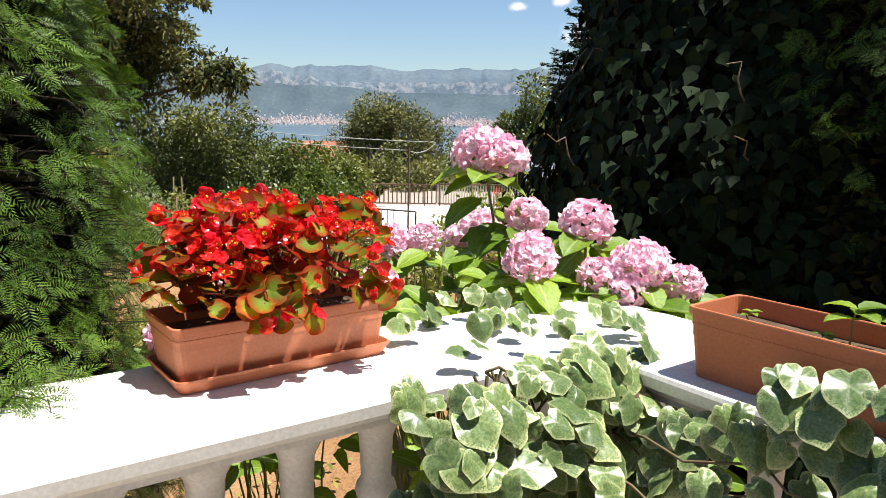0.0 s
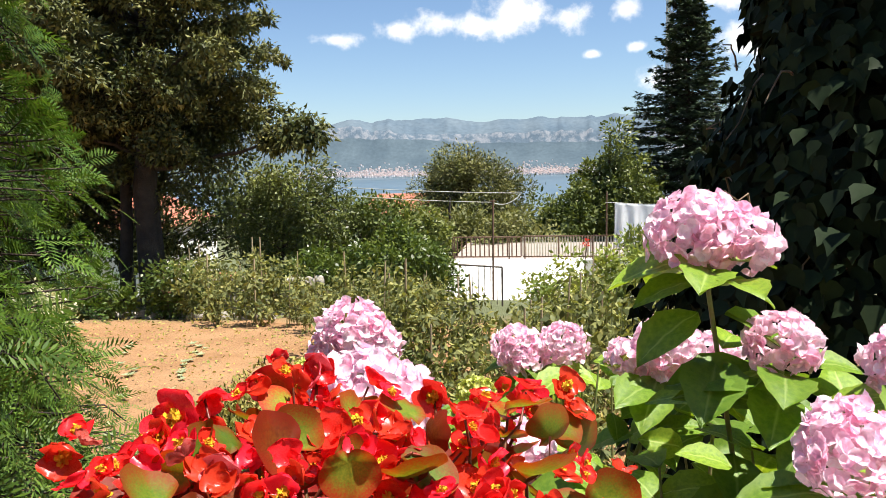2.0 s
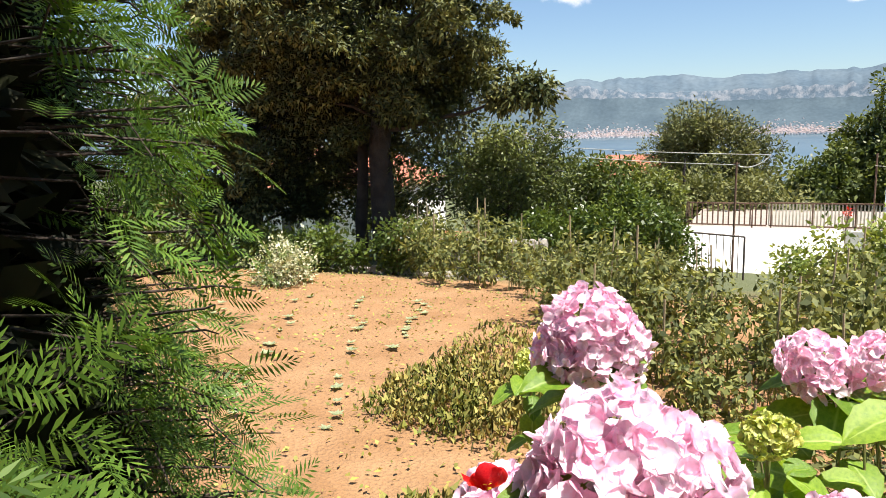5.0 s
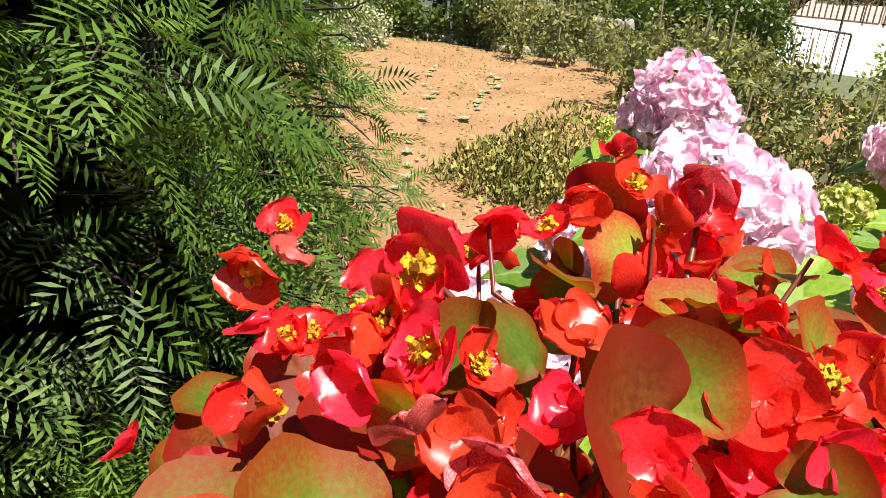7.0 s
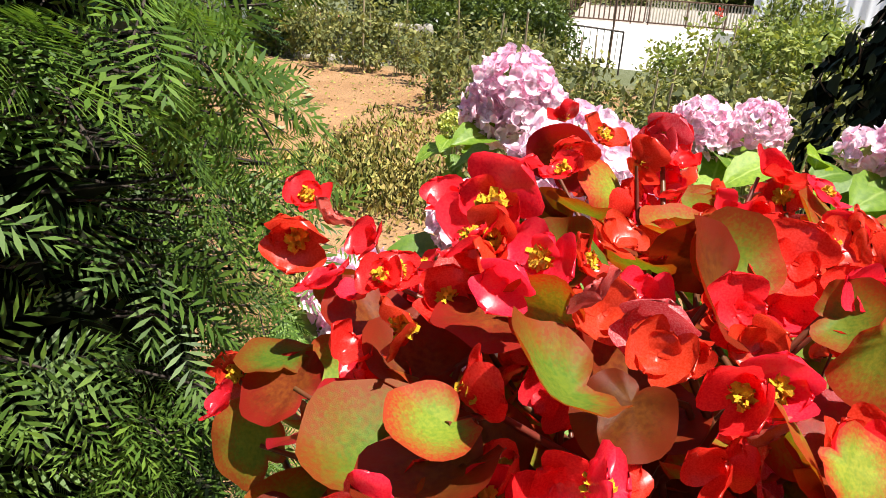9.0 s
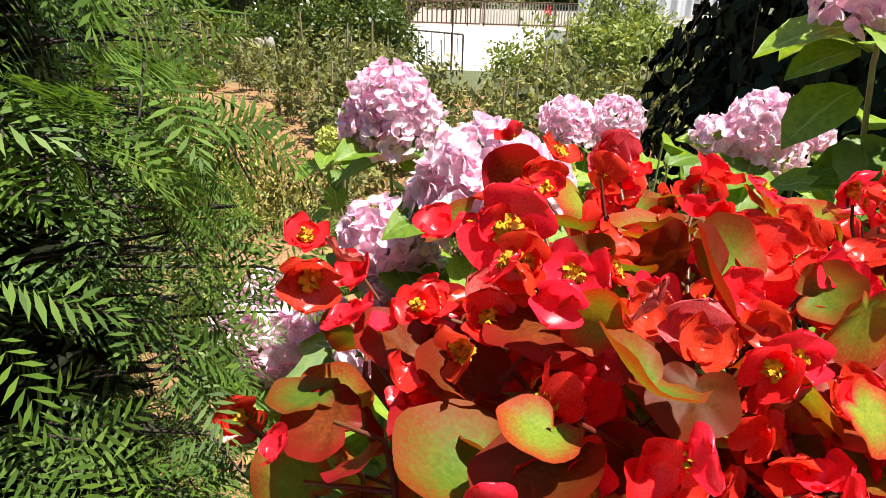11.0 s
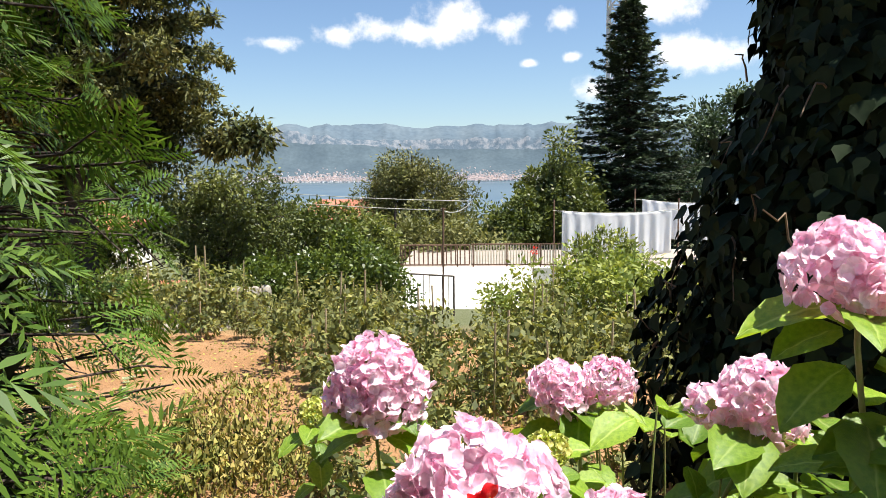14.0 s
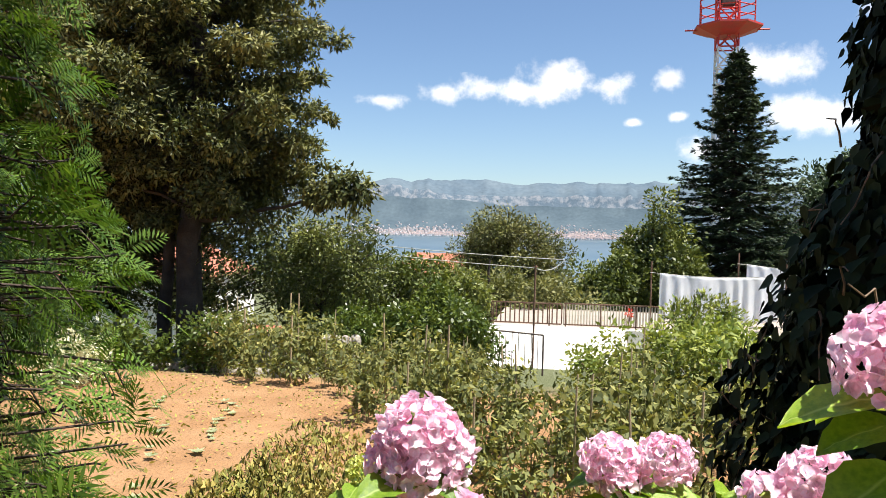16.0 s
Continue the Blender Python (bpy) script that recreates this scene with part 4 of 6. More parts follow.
def build_ivy():
    rng = np.random.default_rng(41)
    ob = thing("ivy", "variegated ivy trailing thickly over the white balustrade corner", "ivy")
    stems = []
    for i in range(300):  # hanging curtain in the inner corner
        t = rng.random()
        z = 1.10 - 0.62 * t ** 1.1
        u = rng.uniform(-0.08 - 0.12 * t, 0.56)
        m = -0.05 - 0.13 * rng.random() - 0.12 * math.sin(math.pi * min(1, t * 1.2)) * rng.random()
        ivy_leaf(ob, rng, u, m, z, -0.1, -0.8, rng.uniform(0.042, 0.10))
    for i in range(38):  # on the coping
        u, m = rng.uniform(0.12, 0.72), rng.uniform(-0.03, 0.40)
        if u > 0.5 and m > 0.2:
            continue
        ivy_leaf(ob, rng, u, m, 1.085 + 0.09 * rng.random() * (1 - abs(u - 0.4)), -0.1, -0.5, rng.uniform(0.04, 0.07))
    for i in range(250):  # a second mound before the side run
        m = rng.uniform(-1.15, -0.10)
        top = float(np.interp(m, [-1.15, -0.75, -0.5, -0.36, -0.1], [1.17, 1.15, 1.12, 0.97, 0.90]))
        z = top + 0.04 - 0.62 * rng.random() ** 1.7
        u = 0.475 - 0.03 * rng.random() - 0.26 * math.sqrt(max(0.0, top - z)) * rng.random()
        ivy_leaf(ob, rng, u, m, z, -0.75, -0.35, rng.uniform(0.045, 0.10))
    for i in range(26):
        a = np.array(on_rail(rng.uniform(0.1, 0.48), rng.uniform(-0.06, -0.02), 1.075))
        b = np.array(on_rail(rng.uniform(0.0, 0.5), rng.uniform(-0.22, -0.08), rng.uniform(0.4, 0.9)))
        stems.append(tube(bend(a, b, 8, 0.06, 0.015, rng), 0.004, 0.002, 5))
    for i in range(3):
        a = np.array(on_rail(rng.uniform(0.3, 0.48), -0.05, 0.9))
        b = np.array(on_rail(rng.uniform(0.3, 0.48), rng.uniform(-1.0, -0.5), rng.uniform(0.6, 1.05)))
        stems.append(tube(bend(a, b, 10, 0.02, 0.02, rng), 0.004, 0.002, 5))
    for v, f in stems:
        link("stem", mesh_of("stem", v, f, smooth=True), IVYSTEM, ob, "thin brown woody stem")


build_ivy()


def seedling(u, m, h, n, seed, label):
    rng = np.random.default_rng(seed)
    ob = thing("seedling", label, "seedling", "seedlings in the planter")
    c = np.array(on_rail(u, m, RAIL_Z + 0.11))
    link("stem", mesh_of("stem", *tube(bend(c, c + (0.01, 0, h), 4, 0, 0.003, rng), 0.0025, 0.0015, 5)), HSTEM, ob)
    for k in range(n):
        a = k * 2.4
        way = np.array((math.cos(a), math.sin(a), 0.25))
        set_part("leaf", HLEAVES[k % 4], [], ob, c + (0.01, 0, h * (1 - 0.12 * (k // 2))), way, (0, 0, 1), rng.uniform(0.05, 0.075) * min(1, h / 0.07))


seedling(0.66, -0.52, 0.085, 6, 1, "young green seedling standing in the planter")
seedling(0.66, -0.30, 0.03, 5, 2, "tiny yellowing seedling standing in the planter")
seedling(0.62, -0.48, 0.03, 4, 3, "tiny yellowing seedling standing in the planter")
seedling(0.66, -0.66, 0.035, 5, 4, "tiny wilted seedling standing in the planter")

# ---- yew hedge ----


def spray_shape(pairs=11, needle=0.19):
    """A flat yew shoot, one unit long, with two ranks of needles."""
    pl, wy, up, sz = [], [], [], []
    for i in range(pairs):
        s = 0.04 + 0.96 * i / (pairs - 1)
        for side in (-1, 1):
            pl.append((0, s, -0.12 * s * s))
            wy.append((side * (0.95 - 0.55 * s ** 3), 0.42 + 0.9 * s ** 3, 0.12 - 0.3 * s))
            up.append((0, 0, 1))
            sz.append(needle * 1.75 * (0.72 + 0.55 * math.sin(math.pi * s ** 0.8)))
    return scatter(NEEDLE_V, NEEDLE_F, np.array(pl), np.array(wy), np.array(up), np.array(sz))


SPRAY_V, SPRAY_F = spray_shape(9, 0.165)


def yew(label, centre, radius, z0, z1, n_boughs, face, seed, size=(0.06, 0.12), dense=(0.5, 2.4), name="yew_hedge", reaching=(), shade_overhang=0.0, taper=0.0):
    """A loose column of yew: inner foliage coloured dark as shade, and boughs with two ranks of flat shoots standing
    out of an uneven surface.
    """
    rng = np.random.default_rng(seed)
    ob = thing(name, label, "yew")
    cx, cy = centre
    pl, wy, ups, sz, twigs = [], [], [], [], []

    def reach_at(a, z):
        """Radius of the column: domed on top, with an unseen spread over the terrace, added above head height to shade
        the hedge.
        """
        r = radius * np.sqrt(np.clip(1 - (np.clip((z - z0) / (z1 - z0) - 0.7, 0, 1) / 0.3) ** 2, 0.002, 1))
        r = r * (1 - taper * np.clip((z - 1.2) / (z1 - 1.2), 0, 1))
        return r * (1 + shade_overhang * np.clip((z - 2.0) / 0.25, 0, 1) * np.clip((a + 0.05) / 0.15, 0, 1) * np.clip((0.42 - a) / 0.15, 0, 1))

    def bough(base, out, way, length, grade):
        face = unit(out * 0.7 + np.array((0, 0, 0.7)) + rng.normal(size=3) * 0.42)
        way = unit(way - face * (way @ face))
        side = np.cross(way, face)
        for s, k in ((0.15, 1), (0.3, -1), (0.5, 1), (0.65, -1), (0.85, 0)):
            pl.append(base + way * length * s + face * (0.015 - length * 0.2 * s * s) + rng.normal(size=3) * 0.006)
            wy.append(way * (0.75 + 0.5 * s) + side * k * (0.85 - 0.2 * s) + rng.normal(size=3) * 0.2)
            ups.append(face + rng.normal(size=3) * 0.28)
            sz.append(rng.uniform(*size) * grade)
        twigs.append(tube(np.array([base - out * 0.12, base + way * length * 0.4, base + way * length * 0.96 - face * length * 0.2]), 0.0017, 0.0008, 4))
    for i in range(n_boughs):
        a = rng.uniform(*face)
        z = rng.uniform(z0, z1) if rng.random() < 0.3 else rng.uniform(*dense)
        lump = noise.noise((a * 4.2, z * 4.0, seed)) + 0.5 * noise.noise((a * 9, z * 8, seed + 3))
        if lump < -0.12 and rng.random() < 0.75:
            continue
        r = float(reach_at(a, z)) * (0.90 + 0.17 * lump + 0.04 * rng.normal())
        if 0.15 < a < 0.55 and 0.8 < z < 2.0 and shade_overhang and not 1.2 < z < 1.45 and rng.random() < 0.72:
            continue
        out = np.array((math.cos(a), math.sin(a), 0.0))
        way = out * 0.6 + np.array((-math.sin(a), math.cos(a), 0)) * rng.normal() * 0.6 + (0, 0, rng.uniform(-0.5, 0.55))
        bough(np.array((cx + r * math.cos(a), cy + r * math.sin(a), z)), out, way, rng.uniform(0.05, 0.10), 1.0)
    for tip, out in reaching:
        out = unit(np.array(out, float))
        bough(np.array(tip, float) - out * 0.16, unit(out * (1, 1, 0)), out, 0.12, 1.5)
    v, f = scatter(SPRAY_V, SPRAY_F, np.array(pl), np.array(wy), np.array(ups), np.array(sz))
    link("foliage", mesh_of("foliage", v, f), YEW, ob, "bright green flat yew shoots")
    tagged(link("twig", mesh_of("twig", *join(*twigs)), BARK, ob, "thin brown twigs"), kind="stuff")
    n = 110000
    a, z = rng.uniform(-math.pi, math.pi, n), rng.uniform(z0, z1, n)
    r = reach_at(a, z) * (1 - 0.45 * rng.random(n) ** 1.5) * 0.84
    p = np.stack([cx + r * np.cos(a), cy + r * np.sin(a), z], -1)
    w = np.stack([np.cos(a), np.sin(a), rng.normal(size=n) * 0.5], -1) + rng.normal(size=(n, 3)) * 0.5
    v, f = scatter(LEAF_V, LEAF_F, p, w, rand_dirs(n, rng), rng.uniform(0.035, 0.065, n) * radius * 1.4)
    link("inner_foliage", mesh_of("inner_foliage", v, f), YEWSHADE, ob, "inner needles, coloured near black as deep shade")
    tr = [tube(bend((cx, cy, -0.95), (cx + rng.normal() * 0.1, cy + rng.normal() * 0.1, z1 - 0.25), 8, 0, 0.03, rng), 0.13, 0.03, 9)]
    for i in range(26):
        a, z = rng.uniform(0, 6.28), rng.uniform(z0 + 0.2, z0 + 0.7 * (z1 - z0))
        tr.append(tube(bend((cx, cy, z - 0.25), (cx + radius * 0.85 * math.cos(a), cy + radius * 0.85 * math.sin(a), z), 5, 0.05, 0.02, rng), 0.025, 0.006, 5))
    link("trunk", mesh_of("trunk", *join(*tr), smooth=True), BARK, ob, "dark brown trunk and limbs")
    return ob


yew("tall bright green yew hedge beside the terrace", (-1.3, 1.78), 0.80, -0.7, 3.4, 5000, (-2.3, 1.4), 51, size=(0.034, 0.062), shade_overhang=0.36, taper=0.2,
    reaching=[((-0.56, 1.80, 1.24), (0.8, 0.3, 0.1)), ((-0.60, 1.72, 1.20), (0.9, -0.2, 0.1)), ((-0.55, 1.95, 1.39), (0.9, 0.1, 0.15)), ((-0.54, 1.97, 1.30), (0.9, 0.3, -0.1)),
              ((-0.58, 1.90, 1.33), (0.9, 0.0, 0.1))])
yew("tall shaded yew standing beyond the terrace", (2.95, 4.1), 1.25, -0.7, 5.1, 1400, (-3.4, -0.6), 52, size=(0.05, 0.09), dense=(1.4, 3.8), name="yew_tree", taper=0.55)

# ---- ivy-clad tree, coloured dark for shade ----


def ivy_tree():
    rng = np.random.default_rng(61)
    ob = thing("ivy_clad_tree", "tree wrapped to the ground in glossy ivy, shade painted dark", "tree")
    cx, cy = 2.15, 4.92

    def rad(z):
        return np.interp(z, [-0.9, 0.4, 1.0, 1.5, 2.0, 2.6, 3.2, 3.9, 4.5], [1.5, 1.5, 1.42, 1.24, 1.10, 0.97, 0.82, 0.55, 0.1])
    n = 19000
    a, z = rng.uniform(0, 2 * math.pi, n), rng.uniform(-0.9, 4.4, n)
    lump = np.array([noise.noise((math.cos(q) * 2.2, math.sin(q) * 2.2, h * 1.6)) for q, h in zip(a, z)])
    r = rad(z) * (1 + 0.16 * lump) + rng.normal(size=n) * 0.05
    p = np.stack([cx + r * np.cos(a), cy + r * np.sin(a), z], -1)
    out = np.stack([np.cos(a), np.sin(a), np.full(n, 0.12)], -1)
    w = np.stack([rng.normal(size=n) * 0.5, rng.normal(size=n) * 0.5, np.full(n, -1.0)], -1) + out * 0.35
    tv = [(0, 0, 0), (-0.38, 0.12, 0.02), (-0.42, 0.38, 0.05), (0, 0.5, -0.03), (-0.2, 0.66, 0.02), (0, 1, -0.06), (0.2, 0.66, 0.02), (0.42, 0.38, 0.05), (0.38, 0.12, 0.02)]
    tf = [(0, 3, 2, 1), (3, 5, 4, 2), (3, 7, 6, 5), (0, 8, 7, 3)]
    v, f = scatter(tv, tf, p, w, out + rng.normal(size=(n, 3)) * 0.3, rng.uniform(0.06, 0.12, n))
    link("ivy_leaves", mesh_of("ivy_leaves", v, f), SHADEIVY, ob, "glossy drooping ivy leaves, darkened in colour as shade")
    # filler leaves in the near-black interior colour paint the shade inside the tree
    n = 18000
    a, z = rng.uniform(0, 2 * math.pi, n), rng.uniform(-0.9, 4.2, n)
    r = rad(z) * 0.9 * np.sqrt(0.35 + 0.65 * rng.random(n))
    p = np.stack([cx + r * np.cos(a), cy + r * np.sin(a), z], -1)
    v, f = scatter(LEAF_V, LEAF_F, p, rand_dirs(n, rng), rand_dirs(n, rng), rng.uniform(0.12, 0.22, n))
    link("inner_foliage", mesh_of("inner_foliage", v, f), YEWSHADE, ob)
    link("trunk", mesh_of("trunk", *tube(bend((cx, cy, -1.0), (cx + 0.1, cy, 4.3), 10, 0, 0.04, rng), 0.24, 0.05, 10), smooth=True), BARK, ob)
    tv2 = []
    for i in range(40):
        q, h = rng.uniform(2.2, 5.0), rng.uniform(0, 3.4)
        r = float(rad(h)) * 1.03
        s = np.array((cx + r * math.cos(q), cy + r * math.sin(q), h))
        tv2.append(tube(bend(s, s + (-0.25 * rng.random(), -0.1, rng.uniform(-0.3, 0.3)), 5, 0.05, 0.02, rng), 0.006, 0.003, 5))
    for v, f in tv2:
        link("ivy_stem", mesh_of("ivy_stem", v, f), TWIG, ob, "pale wiry ivy stem")


ivy_tree()

# ---- trees ----


def tree(label, base, trunk_h, r0, centres, radii, per, size, mat, seed, name="tree", droop=0.2, tv=LEAF_V, limbs=True, lean=(0, 0), up=0.5):
    rng = np.random.default_rng(seed)
    ob = thing(name, label, "tree", place=(0, 0, 0))
    b = np.array((*base, float(land(*base)) - 0.1))
    top = b + np.array((lean[0], lean[1], trunk_h))
    parts = [tube(bend(b, top, 9, 0, 0.05, rng), r0, r0 * 0.25, 9)]
    cs = np.array(centres, float)
    if limbs:
        for c in cs:
            z = min(max(c[2] - 0.35 * np.linalg.norm(c[:2] - b[:2]) - 0.3, b[2] + 0.25 * trunk_h), top[2])
            t = (z - b[2]) / trunk_h
            s = b + (top - b) * t
            parts.append(tube(bend(s, c, 7, 0.12 * rng.normal(), 0.06, rng), max(0.018, r0 * 0.17 * (1.1 - t)), 0.010, 6))
    link("trunk", mesh_of("trunk", *join(*parts), smooth=True), BARK, ob, "rough brown bark")
    v, f = clumps(cs, radii, per, rng, size, tv=tv, droop=droop, up=up, shell=0.5)
    link("crown", mesh_of("crown", v, f), mat, ob)
    return ob


def crown_points(n, c, half, rng, gap=0.25):
    """Clump centres in an uneven egg-shaped volume, most of them near its surface."""
    d = rand_dirs(n, rng)
    r = (0.45 + 0.55 * rng.random(n) ** 0.5) * (1 + gap * rng.normal(size=n) * 0.5)
    return np.asarray(c) + d * r[:, None] * np.asarray(half)


rng = np.random.default_rng(71)
STRAND_V = [(0, 0, 0), (0.2, 0.35, 0.03), (0.05, 1, -0.05), (-0.2, 0.4, 0.03)]


def plume_tree(label, base, height, r0, outline, n_limbs, seed, low, wide=1.0, mat=None, leaf=0.17, per=130):
    """A conifer of flattened, drooping plumes borne along long limbs, dark and open within. outline: heights and reaches of the limbs."""
    rng = np.random.default_rng(seed)
    ob = thing("cypress_tree", label, "tree")
    b = np.array((*base, float(land(*base)) - 0.1))
    top = b + np.array((0.2, 0, height))
    wood = [tube(bend(b, top, 10, 0, 0.05, rng), r0, r0 * 0.15, 10)]
    cs, rs = [], []
    for i in range(n_limbs):
        z = low + (b[2] + height - low) * (i + rng.random()) / n_limbs
        a = i * 2.39996 + rng.normal() * 0.3
        d = np.array((math.cos(a), math.sin(a), 0.0))
        reach = float(np.interp(z, *outline)) * rng.uniform(0.5, 1.1) * (wide if d[0] < 0 else 1.0)
        s = b + (top - b) * max(0.1, (z - 0.3 * reach - b[2]) / height)
        e = np.array((*(s[:2] + d[:2] * reach), z))
        pts = bend(s, e, 8, 0.05 * reach, 0.03, rng)
        wood.append(tube(pts, max(0.02, 0.022 * reach), 0.008, 5))
        side = np.cross(d, (0, 0, 1.0))
        n = int(3 + 2.3 * reach)
        for j in range(n):
            t = 1 - 0.72 * (j / n) ** 1.15
            q = pts[0] + (pts[-1] - pts[0]) * t + side * rng.normal() * 0.42 * (1.15 - t) * reach * 0.55
            q[2] += 0.05 * reach * 4 * t * (1 - t) - 0.08 * rng.random()
            # a plume: a small chain of tufts that hangs from its twig
            w = unit(d * 0.8 + side * rng.normal() * 0.7 + (0, 0, rng.uniform(-0.35, 0.25)))
            for m in range(5):
                cs.append(q + w * 0.20 * (m - 1.5) + rng.normal(size=3) * 0.07 - (0, 0, 0.025 * m * m * 0.5))
                rs.append((0.19, 0.19, 0.11) if m < 3 else (0.13, 0.13, 0.10))
    link("trunk", mesh_of("trunk", *join(*wood), smooth=True), BARK, ob, "rough brown bark")
    v, f = clumps(np.array(cs), np.array(rs) * rng.uniform(0.75, 1.3, (len(rs), 1)), per // 5, rng, leaf, tv=STRAND_V, droop=0.35, shell=0.35, up=0.7)
    link("crown", mesh_of("crown", v, f), mat or CYPRESS, ob, "olive-green drooping plumes, dark within")
    return ob


# the big cypress: plumes on long limbs, open below
big_cypress = plume_tree("large dark cypress with drooping plumes and bare lower limbs", (-9.1, 18.0), 13.8, 0.34,
                         ((2.0, 2.9, 3.4, 4.3, 5.8, 7.0, 7.9, 10, 12, 13.5), (1.6, 2.4, 3.5, 4.1, 3.8, 3.3, 2.8, 2.1, 1.2, 0.3)), 92, 72, 2.3, 1.15, per=165)
cy_d = np.stack([np.linspace(-6.0, -4.75, 13), 17.6 + 0.2 * rng.normal(size=13), 2.55 + 0.16 * rng.normal(size=13) - 0.25 * np.linspace(1, -0.6, 13) ** 2], -1)
limb_v, limb_f = tube(bend((-9.0, 18.0, 1.75), (-4.85, 17.6, 2.62), 10, -0.12, 0.03, rng), 0.07, 0.02, 7)
link("limb", mesh_of("limb", limb_v, limb_f, smooth=True), BARK, big_cypress, "long bare lower limb")
link("limb_tuft", mesh_of("limb_tuft", *clumps(cy_d, np.linspace(0.14, 0.34, 13), 130, rng, 0.2, tv=STRAND_V, droop=0.8, shell=0.4)), CYPRESS, big_cypress, "drooping olive tuft at the limb's end")
plume_tree("olive-brown cypress beside the large one", (-13.6, 18.5), 9.2, 0.24, ((-0.5, 0.8, 3.0, 5.0, 7.0, 8.6), (2.2, 3.0, 3.0, 2.5, 1.7, 0.4)), 80, 74, -0.4, per=150)
plume_tree("slender second cypress trunk with thin crown", (-9.95, 18.3), 9.6, 0.18, ((1.0, 4, 6, 8.5), (0.9, 1.6, 1.6, 0.5)), 34, 75, 1.4)
dk = crown_points(60, (-10.4, 19.6, 2.2), (3.2, 1.2, 2.3), rng)
tree("dark shaded cypress behind the two trunks", (-10.8, 19.8), 5.5, 0.14, dk, rng.uniform(0.35, 0.6, len(dk)), 190, 0.16, CYPRESS, 78, name="cypress_tree", droop=0.4, tv=STRAND_V)
low = crown_points(60, (-6.2, 19.2, 0.3), (1.5, 1.2, 1.3), rng)
tree("yellow-green young cypress below the big limbs", (-6.2, 19.2), 2.4, 0.1, low, rng.uniform(0.25, 0.5, len(low)), 210, 0.13, TREEGREEN, 76, name="cypress_tree", droop=0.3, tv=STRAND_V)
back = crown_points(70, (-11.5, 23, 0.6), (5.5, 1.6, 1.9), rng)
tree("dark undergrowth thicket behind the cypress trunks", (-11.5, 23), 3.2, 0.12, back, rng.uniform(0.4, 0.8, len(back)), 230, 0.17, CYPRESS, 77, name="thicket", droop=0.2)

lt = crown_points(60, (-5.7, 25.5, -0.75), (2.6, 1.8, 1.35), rng)
tree("dense dark broadleaf tree below the bay", (-5.7, 25.5), 3.4, 0.14, lt, rng.uniform(0.4, 0.75, len(lt)), 330, 0.16, TREEGREEN, 81, droop=0.1)
mt = crown_points(110, (-3.5, 44, -0.7), (3.1, 2.6, 3.3), rng)
tree("feathery olive-green tree against the sea", (-3.5, 44), 9.5, 0.22, mt, rng.uniform(0.5, 0.95, len(mt)), 330, 0.23, TREEOLIVE, 82, droop=0.0, tv=STRAND_V)
mt2 = crown_points(80, (-2.6, 31, -1.7), (3.6, 1.8, 1.5), rng)
tree("green shrubby trees behind the whitewashed wall", (-3.2, 31), 4.5, 0.14, mt2, rng.uniform(0.4, 0.8, len(mt2)), 300, 0.16, TREEOLIVE, 83, droop=0.0)
rt = np.concatenate([crown_points(70, (4.0, 37, -0.6), (1.9, 1.9, 3.4), rng), crown_points(30, (1.6, 36, -1.6), (1.7, 1.4, 1.8), rng)])
tree("mid-green broadleaf tree beside the spruce", (3.8, 37), 8.5, 0.18, rt, rng.uniform(0.4, 0.85, len(rt)), 300, 0.2, TREEGREEN, 84, droop=0.1)
rp = np.concatenate([crown_points(60, (14.5, 44, 3.2), (3.4, 2.2, 3.0), rng), crown_points(40, (10.5, 41, 0.0), (2.4, 1.8, 2.0), rng)])
tree("dark pine with rounded clumps behind the spruce", (13.5, 44), 10, 0.25, rp, rng.uniform(0.5, 0.95, len(rp)), 190, 0.24, SPRUCE, 85, name="pine_tree", droop=-0.2)


